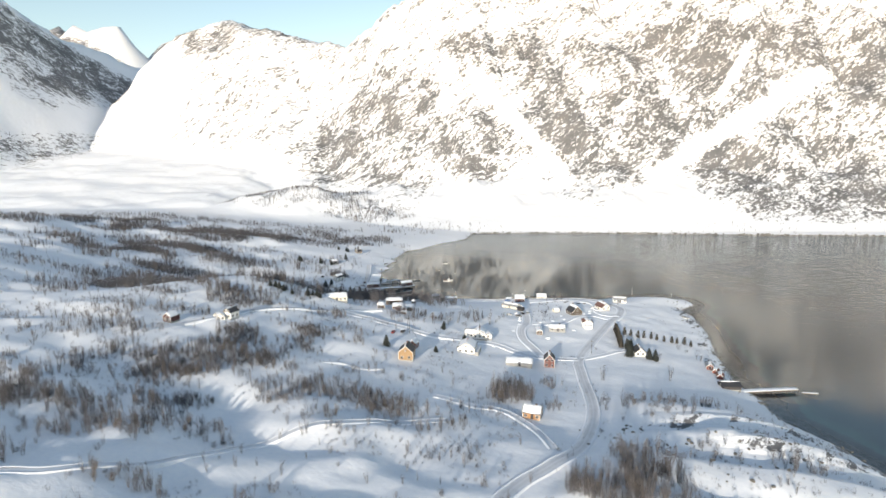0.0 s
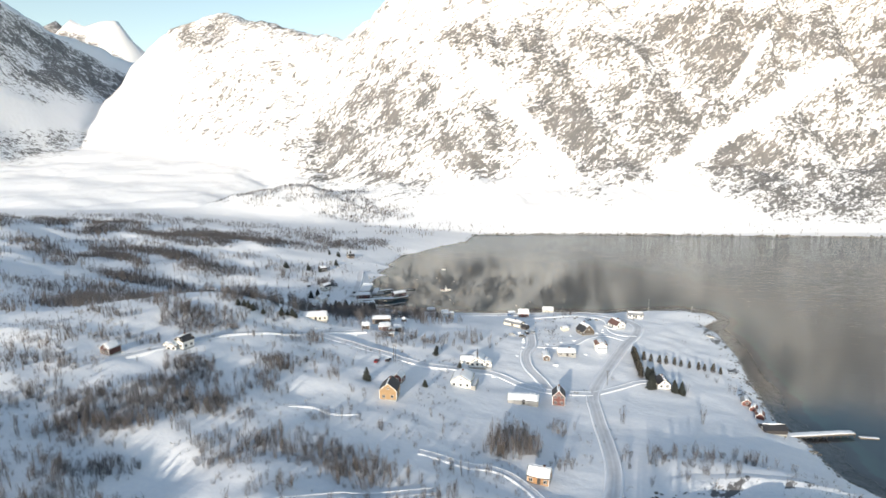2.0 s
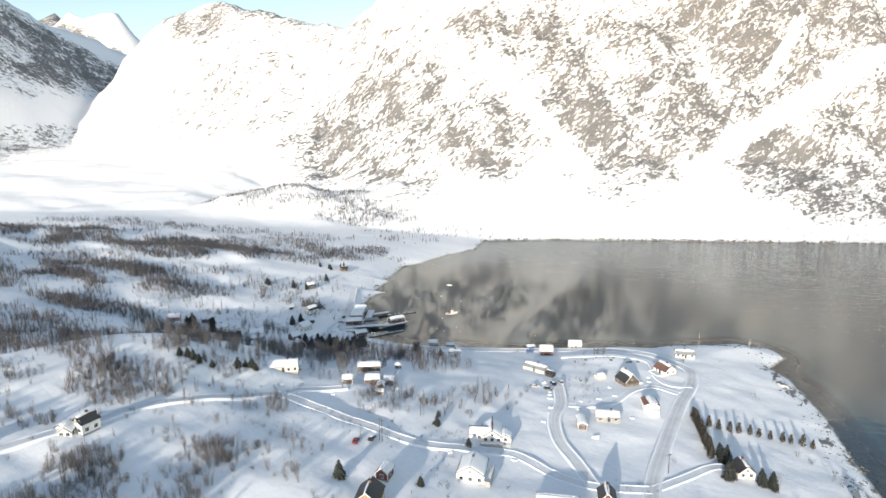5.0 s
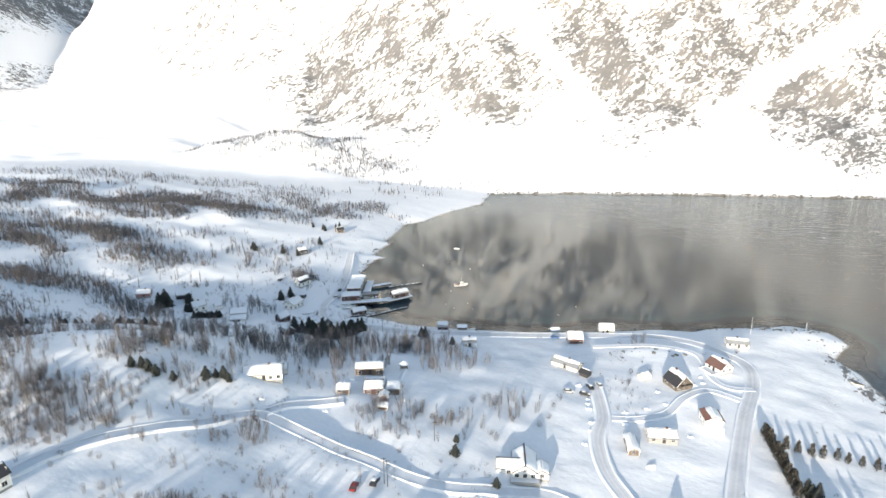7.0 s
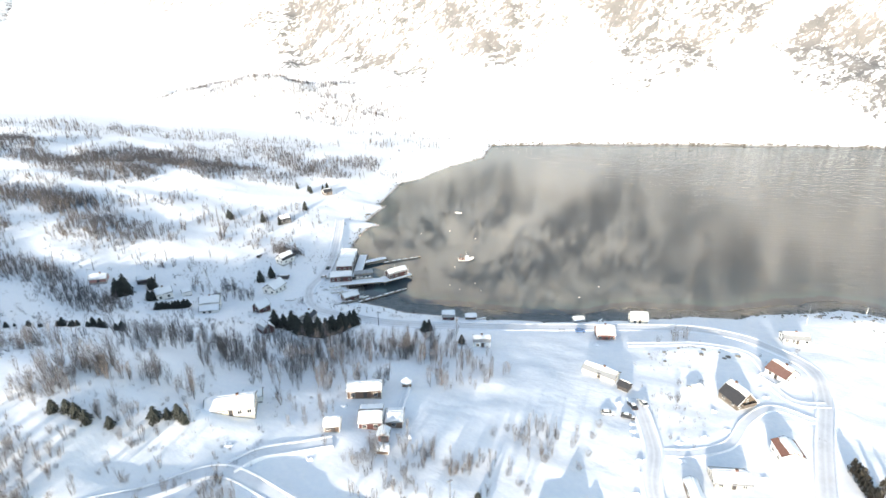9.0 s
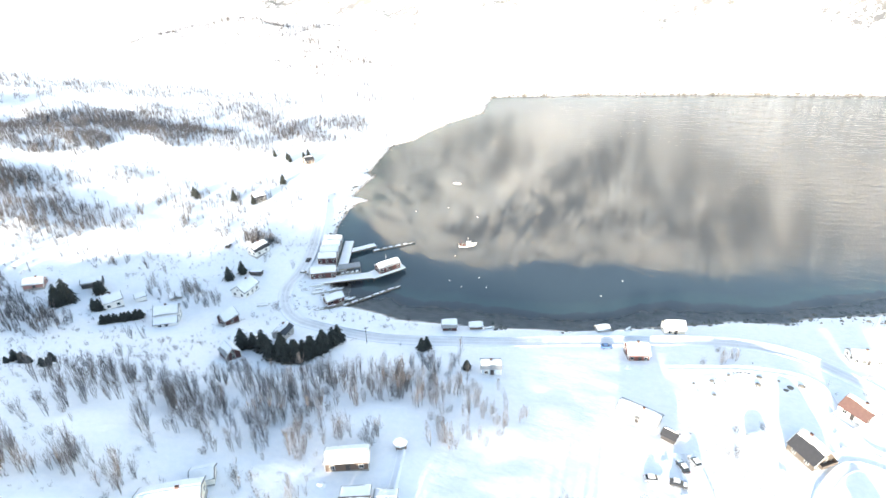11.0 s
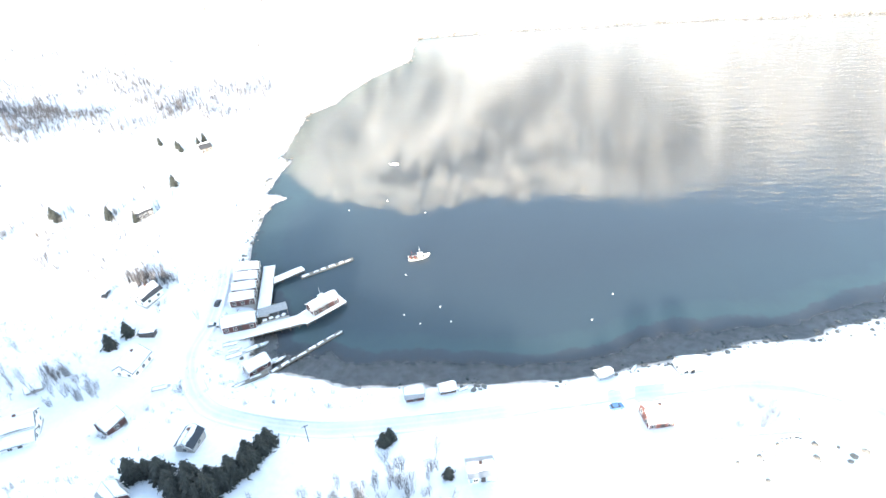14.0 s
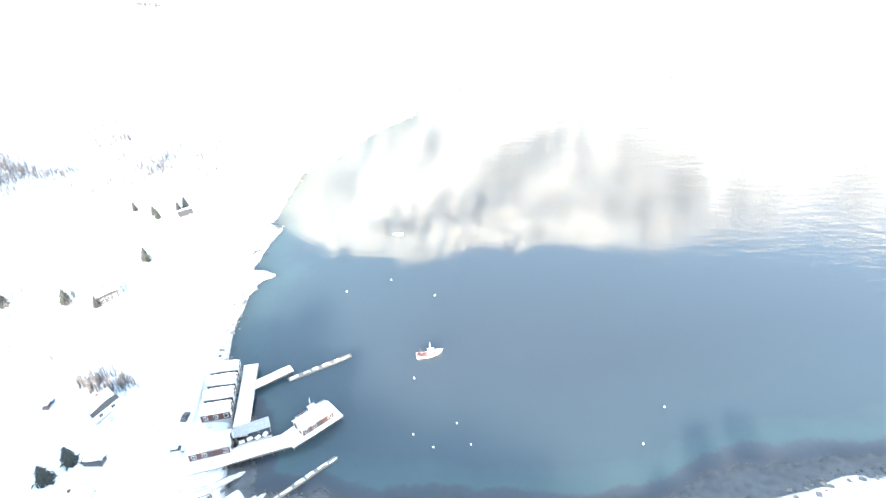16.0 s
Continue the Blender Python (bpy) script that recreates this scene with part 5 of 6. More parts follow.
def fishing_boat(x, y, rz, L, label):
    t = thing("fishing_boat", x, y, rz, label, "boat", -0.55)
    h = part("hull", hull(L, L * 0.31, L * 0.17, 0.55, 18), HULL, t)
    part("rubbing_strake", boxes((-L * 0.49, L * 0.26, -L * 0.158, -L * 0.148, L * 0.135, L * 0.155), (-L * 0.49, L * 0.26, L * 0.148, L * 0.158, L * 0.135, L * 0.155)), RUST, h)
    part("deck", boxes((-L * 0.46, L * 0.32, -L * 0.12, L * 0.12, L * 0.125, L * 0.145)), PLANK, t)
    w = part("wheelhouse", boxes((-L * 0.02, L * 0.2, -L * 0.085, L * 0.085, L * 0.145, L * 0.36), bevel=0.08), HULL, t)
    part("roof", boxes((-L * 0.04, L * 0.23, -L * 0.1, L * 0.1, L * 0.36, L * 0.375)), HULL, w)
    for s in (-1, 1):
        part("side_window", boxes((L * 0.02, L * 0.16, s * L * 0.087 - 0.02, s * L * 0.087 + 0.02, L * 0.26, L * 0.33)), GLASS, w)
    part("front_window", boxes((L * 0.2, L * 0.2 + 0.03, -L * 0.07, L * 0.07, L * 0.26, L * 0.33)), GLASS, w)
    part("mast", tubes(((L * 0.06, 0, L * 0.37), (L * 0.06, 0, L * 0.78), 0.07, 0.04, 6), ((L * 0.06, -0.5, L * 0.62), (L * 0.06, 0.5, L * 0.62), 0.03, 0.03, 5)), HULL, t)
    part("aft_mast", tubes(((-L * 0.34, 0, L * 0.14), (-L * 0.34, 0, L * 0.55), 0.07, 0.04, 6), ((-L * 0.34, 0, L * 0.5), (-L * 0.12, 0, L * 0.38), 0.04, 0.03, 5)), RUST, t)
    part("net_drum", tubes(((-L * 0.4, -L * 0.08, L * 0.2), (-L * 0.4, L * 0.08, L * 0.2), L * 0.055, L * 0.055, 10)), RUST, t)
    part("winch", boxes((-L * 0.24, -L * 0.14, -L * 0.06, L * 0.06, L * 0.145, L * 0.23), bevel=0.06), RUST, t)
    part("rail", tubes(((L * 0.3, -L * 0.1, L * 0.28), (L * 0.54, 0, L * 0.33), 0.03, 0.03, 5), ((L * 0.3, L * 0.1, L * 0.28), (L * 0.54, 0, L * 0.33), 0.03, 0.03, 5)), STEEL, t)
    return t


fishing_boat(4.4, 513.5, 4, 8.2, "white fishing boat with red gear moored in the bay")
fishing_boat(-34.6, 494.6, 34, 9.0, "white fishing boat moored behind the outer warehouse")
t = thing("motor_boat", 2.5, 596, 170, "small pale motor boat on the bay", "boat", -0.15)
part("hull", hull(4.6, 1.7, 0.7), HULL, t)
part("cabin", boxes((-0.3, 1.0, -0.6, 0.6, 0.5, 1.2), bevel=0.15), HULL, t)

BUOY = bmesh.new()
bmesh.ops.create_uvsphere(BUOY, u_segments=12, v_segments=8, radius=0.26)
for f in BUOY.faces:
    f.smooth = True
BUOY = mesh_of("float", BUOY, FLOAT)
EYE = mesh_of("ring", tubes(((0, 0, 0.38), (0, 0, 0.62), 0.07, 0.05, 6)), STEEL)
for x, y in ((-22, 556), (11.8, 546.7), (-1.8, 503.8), (-4.9, 481.3), (0.1, 475.8), (10.8, 474.8), (8.3, 483.1), (58.7, 466.1), (71.2, 477.6), (-4, 560.5)):
    t = thing("mooring_buoy", x, y, 0, "white mooring buoy floating in the bay", "buoy", 0.12, "mooring buoys")
    part("float", BUOY, None, t)
    part("ring", EYE, None, t)


# ---- cars ----
def car(x, y, rz, paint, label, snowy=True, L=4.3):
    t = thing("car", x, y, rz, label, "car", None, "parked cars")
    t.location.z += 0.12
    W, k = 1.75, L / 4.3
    bm = bmesh.new()
    prof = [(-2.1, 0.35), (-2.12, 0.8), (-1.95, 0.95), (-1.5, 1.0), (1.0, 0.95), (1.95, 0.82), (2.12, 0.62), (2.1, 0.35)]
    sides = [[bm.verts.new((px * k, s * W / 2 * (0.97 if pz < 0.5 or pz > 0.9 else 1), pz)) for px, pz in prof] for s in (-1, 1)]
    bm.faces.new(sides[0]), bm.faces.new(sides[1][::-1])
    for i in range(len(prof)):
        j = (i + 1) % len(prof)
        bm.faces.new((sides[0][j], sides[0][i], sides[1][i], sides[1][j]))
    part("body", bm, CAR_PAINTS[paint], t)
    bm = bmesh.new()
    prof = [(-1.75, 0.97), (-1.35, 1.42), (0.25, 1.45), (0.95, 0.97)]
    sides = [[bm.verts.new((px * k, s * (W / 2 - 0.06 - (0.12 if pz > 1.2 else 0)), pz)) for px, pz in prof] for s in (-1, 1)]
    bm.faces.new(sides[0]), bm.faces.new(sides[1][::-1])
    for i in range(4):
        j = (i + 1) % 4
        bm.faces.new((sides[0][j], sides[0][i], sides[1][i], sides[1][j]))
    part("glazing", bm, GLASS, t)
    part("roof", boxes((-1.38 * k, 0.28 * k, -W / 2 + 0.16, W / 2 - 0.16, 1.43, 1.5), bevel=0.03), CAR_PAINTS[paint], t)
    if snowy:
        part("roof_snow", boxes((-1.3 * k, 0.2 * k, -W / 2 + 0.22, W / 2 - 0.22, 1.5, 1.66), bevel=0.06), ROOF_SNOW, t)
        part("bonnet_snow", boxes((1.05 * k, 1.9 * k, -W / 2 + 0.2, W / 2 - 0.2, 0.9, 1.0), bevel=0.04), ROOF_SNOW, t)
    for wx in (-1.35 * k, 1.35 * k):
        for s in (-1, 1):
            w = part("wheel", tubes(((0, -0.1, 0), (0, 0.1, 0), 0.33, 0.33, 14)), RUBBER, t, m=Matrix.Translation((wx, s * (W / 2 - 0.08), 0.33)))
            part("rim", tubes(((0, -0.115, 0), (0, 0.115, 0), 0.19, 0.19, 10)), STEEL, w)
    for s in (-1, 1):
        part("headlight", boxes((2.02 * k, 2.13 * k, s * 0.62 - 0.16, s * 0.62 + 0.16, 0.62, 0.76), bevel=0.02), FLOAT, t)
        part("tail_light", boxes((-2.14 * k, -2.08 * k, s * 0.68 - 0.1, s * 0.68 + 0.1, 0.66, 0.86)), CAR_PAINTS["red"], t)
    return t


car(-27.4, 296.8, 80, "red", "red car parked in a snowy field", False, 3.6)
car(-22.2, 299.4, 75, "dark", "dark car parked in a snowy field", True, 3.9)
car(44.0, 363.6, -6, "silver", "silver car with snow on the roof", True, 4.6)
car(50.0, 362.2, -22, "dark", "dark car parked by a lane", True, 4.4)
car(53.0, 367.4, 100, "dark", "dark car with a snowy roof and bonnet", True, 4.4)
car(56.8, 369.0, 104, "silver", "grey car with a snowy roof beside a lane", True, 4.4)
car(49.8, 426.3, 2, "blue", "dark blue car by the shore road", False, 4.2)
car(-70.2, 485.6, 0, "silver", "silver car parked beside the quay", True, 4.4)
car(-110.1, 506.2, 85, "dark", "dark car parked in a snowy yard", True, 4.2)
car(-70.6, 497.5, 80, "dark", "dark car parked beside the boathouses", False, 3.8)


# ---- poles and masts ----
def pole(x, y, height, label, arm=True):
    t = thing("utility_pole", x, y, 20, label, "pole", None, "utility poles")
    part("shaft", tubes(((0, 0, -0.5), (0, 0, height), 0.13, 0.09, 8)), PILE, t)
    if arm:
        part("crossarm", boxes((-0.9, 0.9, -0.06, 0.06, height - 0.5, height - 0.36)), PILE, t)
        for x0 in (-0.8, 0.0, 0.8):
            part("insulator", tubes(((x0, 0, height - 0.36), (x0, 0, height - 0.16), 0.05, 0.03, 6)), FLOAT, t)


for x, y, hh in ((-18.6, 299, 8.5), (-19.6, 299.8, 8.5), (-6.5, 322, 7), (82, 300, 7.5), (78, 262, 7.5), (-36, 430, 7)):
    pole(x, y, hh, "dark wooden utility pole in the snow")
t = thing("flagpole", 147, 429, 0, "tall white flagpole on the point", "flagpole")
part("shaft", tubes(((0, 0, -0.4), (0, 0, 9), 0.08, 0.04, 8)), TRIM, t)
part("finial", tubes(((0, 0, 9), (0, 0, 9.2), 0.09, 0.03, 8)), STEEL, t)
t = thing("navigation_mark", 184, 444, 0, "small lit beacon post on the headland", "beacon")
part("post", tubes(((0, 0, -0.5), (0, 0, 3.2), 0.16, 0.12, 8)), HULL, t)
part("lantern", tubes(((0, 0, 3.2), (0, 0, 3.8), 0.3, 0.26, 8), ((0, 0, 3.8), (0, 0, 4.05), 0.34, 0.05, 8)), STEEL, t)

# ---- conifers ----
rng = random.Random(5)
def spruces(spots, model, lo, hi):
    for x, y in spots:
        plant(SPRUCES[model], x + rng.uniform(-0.3, 0.3), y + rng.uniform(-0.3, 0.3), rng.uniform(lo, hi), rng.uniform(0, 360))


spruces([(-79, 425.5), (-75.5, 426), (-71.5, 424), (-68, 420), (-66.2, 417.5), (-63, 418), (-61, 416), (-58.5, 417), (-56, 419), (-53.5, 421), (-51.5, 423), (-49.5, 425), (-47.5, 428), (-46.5, 430.5), (-64, 421.5), (-59.5, 421), (-55, 423.5), (-51, 427)], 0, 0.85, 1.2)
spruces([(-29.3, 275.2), (-16.1, 425.2), (-14.5, 426.5), (-102, 481), (-98, 486), (-141, 554), (-143.5, 555.5), (-122.2, 555), (-101.6, 581.5)], 0, 0.7, 0.95)
spruces([(-158.6, 454), (-157, 456), (-160, 452.5), (-161.5, 456), (-159.5, 458)], 0, 0.95, 1.2)
spruces([(-144.6, 451.5), (-143, 452.5), (-150, 463.5), (-148.5, 464.5)], 0, 0.6, 0.85)
spruces([(-136 + 1.0 * k, 441.5 + 0.75 * k) for k in range(11)], 3, 0.8, 1.15)
spruces([(-176 + 2.6 * k + 1.2 * math.sin(3 * k), 398 + 0.35 * k + 1.5 * math.cos(5 * k)) for k in range(19)], 3, 0.4, 0.85)
spruces([(-82.3, 335.5), (-79.6, 337), (-77.4, 338), (-75.2, 336.6), (-90.6, 330.4), (-95.5, 329.4), (-98, 330.2), (-100.5, 331), (-103, 330)], 3, 0.8, 1.2)
spruces([(0.2, 323.4), (0.0, 317), (12.1, 306), (-4.1, 277.4), (-0.8, 411.4)], 3, 0.7, 1.1)
spruces([(-116, 622.8), (-104.8, 615.6), (-95.4, 627), (-107, 619), (-97.5, 623), (-111, 552)], 2, 0.75, 1.1)
spruces([(107.2, 310.6), (105.2, 308.4), (105.7, 311.6), (104, 299.8), (112.8, 295.4), (115.8, 294.9), (104.6, 303), (101.8, 297.9), (103.9, 298.0), (112.5, 295.9), (115.4, 293.3), (106.0, 313.9)], 2, 0.8, 1.15)
spruces([(-188, 388), (-184, 391), (-150 + 0, 402), (-146, 404), (-141, 406), (-137, 404), (-132, 408)], 3, 0.7, 1.1)


def hedge_shrub(seed):
    r = random.Random(seed)
    crown, trunk = ([], []), ([], [])
    prism(*trunk, Vector((0, 0, -0.3)), Vector((0, 0, 1.6)), 0.12, 0.06)
    for _ in range(150):
        a, z = r.uniform(0, 6.283), r.uniform(0.1, 3.2)
        rad = 0.95 * (1 - (z / 3.5) ** 2) * r.uniform(0.5, 1.05)
        c = Vector((math.cos(a) * rad, math.sin(a) * rad, z))
        d = Vector((math.cos(a) * 0.3, math.sin(a) * 0.3, r.uniform(0.25, 0.7)))
        blade(*crown, c - d * 0.5, c + d * 0.7, 0.13, 0.04, Vector((-math.sin(a), math.cos(a), 0)))
    return trunk, crown


HEDGE_MODEL = tree_model("hedge_shrub", hedge_shrub(3), BARK, HEDGE, "dense olive-brown garden hedge shrub", "shrub", "garden hedge")
for k in range(20):
    plant(HEDGE_MODEL, 108.2 - 6.0 * k / 19 + rng.uniform(-0.5, 0.5), 342 - 31 * k / 19, rng.uniform(1.3, 1.75), rng.uniform(0, 360))
for k in range(11):
    plant(HEDGE_MODEL, 111.5 + 37.5 * k / 10 + rng.uniform(-0.5, 0.5), 335 - 9 * k / 10, rng.uniform(1.15, 1.5), rng.uniform(0, 360), label="round grey-brown garden bush in a planted row")


# ---- birch woods ----
# patches of wood: x, y, half width, half depth, trees per 100 square metres
WOODS_SLOPE = [(-116, 211, 16, 8, 12), (-108, 223, 18, 9, 12), (-96, 235, 18, 7, 12), (-80, 232, 9, 6, 12), (-104, 195, 15, 5, 7), (-97, 256, 10, 12, 12), (-79, 255, 9, 11, 7), (-65, 263, 14, 13, 9), (-32, 209, 25, 6, 10), (-75, 278, 15, 9, 8), (-149, 250, 15, 4, 9), (-90, 215, 12, 4, 5), (-34, 224, 5, 4, 12), (-18, 234, 2, 4, 10), (-72, 212, 3, 4, 12), (-54, 217, 5, 4, 10), (-45, 270, 11, 11, 3), (53, 253, 10, 8, 7), (72, 224, 8, 4, 6)]
WOODS_SOUTH = [(44, 223, 6, 4, 6), (-28, 255, 2, 9, 8), (15, 266, 8, 4, 5), (-52, 301, 13, 15, 4), (-91, 199, 11, 4, 5), (-150, 150, 30, 30, 5), (-33, 261, 5, 14, 3), (108, 180, 34, 15, 2)]
WOODS_NEAR = [(-127, 184, 30, 11, 10), (-94, 174, 21, 9, 10), (-154, 203, 16, 12, 8), (-140, 226, 25, 7, 8), (-137, 171, 13, 13, 9), (-50, 211, 23, 10, 8), (-20, 197, 24, 10, 10), (-44, 184, 12, 6, 7), (-83, 138, 10, 5, 9), (-118, 164, 21, 8, 8), (13, 214, 11, 4, 6), (2, 174, 12, 6, 2.5), (14, 155, 11, 6, 3), (94, 222, 26, 12, 4), (102, 184, 28, 10, 3), (-70, 236, 10, 10, 7), (-44, 243, 10, 9, 4), (-52, 142, 10, 6, 4)]
WOODS_MIDDLE = [(-84, 272, 26, 20, 7), (-210, 349, 41, 36, 6), (-113, 340, 16, 12, 7), (-186, 392, 12, 20, 8), (-200, 362, 30, 22, 6), (-74, 386, 42, 19, 2.2), (-38, 392, 26, 17, 2.2), (-28, 322, 38, 10, 1.6), (0, 328, 18, 9, 1.6), (-88, 352, 22, 7, 5), (-172, 374, 28, 14, 5), (-206, 414, 26, 10, 4), (-112, 333, 24, 7, 5), (-108, 382, 14, 4, 2), (-7, 398, 22, 24, 2.4), (-20, 333, 17, 8, 4), (17, 348, 14, 11, 3), (-103, 318, 14, 8, 3), (-130, 318, 14, 14, 5), (-82, 311, 13, 7, 2), (-40, 304, 22, 9, 1.2), (-65, 289, 20, 12, 6), (-62, 312, 14, 12, 3), (-165, 308, 18, 9, 6), (-150, 335, 20, 20, 5), (-130, 368, 40, 7, 3), (-40, 350, 20, 12, 1.5), (-45, 374, 24, 12, 2.4), (-88, 354, 16, 7, 10), (-118, 300, 14, 14, 3), (-112, 300, 40, 20, 4), (-58, 283, 28, 12, 3), (-145, 285, 30, 25, 4), (-55, 394, 42, 16, 1.2), (-12, 396, 20, 20, 1.2), (-125, 305, 34, 24, 4), (-100, 322, 30, 14, 4), (12, 350, 16, 14, 2.0), (-12, 336, 22, 8, 3), (-100, 395, 30, 14, 1.8), (-170, 255, 40, 30, 3)]
WOODS_GROVES = [(-135, 525, 7, 5, 16), (-96, 513, 8, 4, 16), (-116, 470, 4, 3, 16)]
WOODS_BAY = [(-173, 448, 19, 12, 6), (-231, 482, 24, 29, 11), (-109, 548, 42, 30, 1.2), (-44, 409, 9, 8, 3.5), (-20, 412, 19, 10, 2.2), (-136, 530, 8, 8, 5), (85, 415, 9, 5, 4), (-96, 510, 8, 4, 6), (-72, 397, 50, 14, 1.2), (-225, 462, 34, 14, 8), (-262, 535, 45, 34, 6), (-158, 438, 16, 9, 6), (-155, 487, 26, 6, 5), (-147, 436, 10, 7, 4), (-206, 531, 60, 34, 5), (-314, 504, 60, 45, 7), (-120, 430, 6, 4, 4), (-230, 430, 26, 18, 5), (-106, 462, 14, 6, 3), (-86, 455, 9, 5, 2), (-100, 492, 12, 5, 3), (-128, 470, 10, 5, 4), (-90, 520, 14, 8, 1.5), (-195, 500, 40, 18, 2.5), (-150, 545, 40, 18, 1.2), (-215, 565, 45, 24, 4), (-130, 497, 24, 7, 1.5), (-185, 472, 22, 8, 2)]
WOODS_VALLEY = [(-406, 556, 37, 18, 12), (-401, 636, 59, 30, 12), (-311, 644, 85, 60, 12), (-287, 529, 47, 28, 13), (-263, 517, 34, 22, 14), (-265, 388, 51, 18, 8), (-220, 396, 40, 24, 6), (-249, 646, 41, 50, 11), (-196, 639, 39, 34, 11), (-116, 696, 49, 41, 10), (-213, 512, 33, 15, 8), (-215, 470, 20, 12, 9), (-366, 494, 42, 11, 9)]
WOODS_FAR = [(-272, 656, 149, 40, 10), (-293, 629, 70, 38, 11), (-145, 705, 95, 50, 11), (-160, 640, 50, 18, 6), (-420, 600, 60, 60, 9), (-60, 790, 60, 25, 4), (-190, 975, 80, 38, 6), (-120, 915, 75, 26, 7), (-50, 855, 60, 14, 4), (-300, 560, 60, 25, 8), (-400, 760, 80, 50, 5), (-250, 770, 110, 30, 6)]
# tall thickets
WOODS_TALL = [(28, 230, 10, 4, 14), (23, 234, 6, 4, 10), (35, 234, 5, 4, 8), (52, 154, 14, 10, 14), (65, 151, 11, 9, 10), (30, 238, 11, 6, 8), (63, 166, 12, 10, 9)]
# thin scrub along the far shore
WOODS_SHORE = [(300, 818, 260, 16, 0.5), (700, 790, 300, 22, 0.35), (20, 838, 70, 12, 3), (-235, 955, 125, 40, 9), (-130, 930, 80, 24, 8)]
# open ground kept free: x, y, radius
CLEAR = [(-17, 266, 9), (54, 277, 7), (13, 290, 9), (39, 277, 9), (21, 316, 9), (36, 213, 6), (-131, 263, 7), (-110, 276, 10), (-67, 348, 10), (-32, 364, 8), (-27, 349, 10), (-39, 345, 4), (88, 370, 9), (110, 386, 9), (7, 411, 5), (-81, 418, 6), (-67, 434, 6), (-115, 447, 8), (-174, 467, 8), (-150, 466, 7), (-140, 457, 6), (-95, 503, 6), (-93, 616, 6), (-20, 370, 4), (-64, 356, 5), (-92, 470, 7), (90, 345, 8)]
rs = np.random.RandomState(12)
xs, ys, size = [], [], []
tall = []
for group, patches, crowd, low, high in (("south", WOODS_SLOPE + WOODS_SOUTH + WOODS_NEAR, 3.7, 0.6, 1.1), ("middle", WOODS_MIDDLE, 3.3, 0.65, 1.25), ("bay", WOODS_BAY, 3.0, 0.75, 1.4), ("far", WOODS_FAR, 1.3, 0.6, 1.1), ("valley", WOODS_VALLEY, 1.7, 0.6, 1.1), ("tall", WOODS_TALL + WOODS_GROVES, 4.5, 0.95, 1.45), ("shore", WOODS_SHORE, 2.5, 0.4, 0.9)):
    for wx0, wy0, rx, ry, dens in patches:
        n = int(3.14 * rx * ry * dens / 100 * crowd)
        r, a = np.sqrt(rs.rand(n)) * (1.25 if group == "south" else 1.15), rs.rand(n) * 6.283
        px, py = wx0 + rx * r * np.cos(a), wy0 + ry * r * np.sin(a)
        clump = grain(px * 0.8 + py * 0.2, py, 20 if group in ("bay", "far", "valley") else 12, 61, 3)
        keep = 1.15 * (clump - 0.5) + 0.30 * (1 - r) + 0.30 * rs.rand(n) > 0.24
        xs.append(px[keep]), ys.append(py[keep]), size.append((low + (high - low) * rs.rand(keep.sum())) * (0.85 if group == "middle" and wy0 < 340 else 1.0))
        tall.append(np.full(keep.sum(), 0.55 if group == "tall" else 0.7 if group == "middle" and wy0 > 340 else 0.5 if group in ("bay", "far", "valley") else 0.12))
# lone shrubs over the open slopes
n = 2200
px, py = rs.uniform(-330, 150, n), rs.uniform(140, 640, n)
keep = (grain(px, py, 40, 63) > 0.47) & (px < 60) & ~((px > -30) & (py > 250) & (py < 440))
xs.append(px[keep]), ys.append(py[keep]), size.append(0.4 + 0.5 * rs.rand(keep.sum())), tall.append(np.full(keep.sum(), 0.05))
xs, ys, size, tall = np.concatenate(xs), np.concatenate(ys), np.concatenate(size), np.concatenate(tall)
size = size * (1 + 0.3 * (xs > -140) * (xs < -15) * (ys > 335) * (ys < 405))
free = inland(xs, ys) > 3
for cx, cy, cr in CLEAR:
    free &= np.hypot(xs - cx, ys - cy) > cr
for ob in [o for o in scene.objects if o.name.startswith("road_")]:
    co = np.empty(len(ob.data.vertices) * 3)
    ob.data.vertices.foreach_get("co", co)
    co = co.reshape(-1, 3)[::5, :2]
    wide = 4.2 if ob.name == "road_main" else 2.6
    for a in range(0, len(co), 2):
        free &= np.hypot(xs - co[a, 0], ys - co[a, 1]) > wide
xs, ys, size, tall = xs[free], ys[free], size[free], tall[free]
zs = ground(xs, ys)
kinds = np.where(rs.rand(len(xs)) < tall, rs.choice([0, 3, 5], len(xs), p=[0.4, 0.35, 0.25]), rs.choice([1, 2, 4, 5], len(xs), p=[0.38, 0.22, 0.18, 0.22]))
# the trees beside the flight line stand singly; the rest is one wood
near = np.where((np.abs(xs + 20) < 85) & (ys > 190) & (ys < 430))[0]
single = set(near[rs.permutation(len(near))[:290]].tolist())
for i in sorted(single):
    plant(BIRCHES[kinds[i]], xs[i], ys[i], float(size[i]), float(rs.rand() * 360))


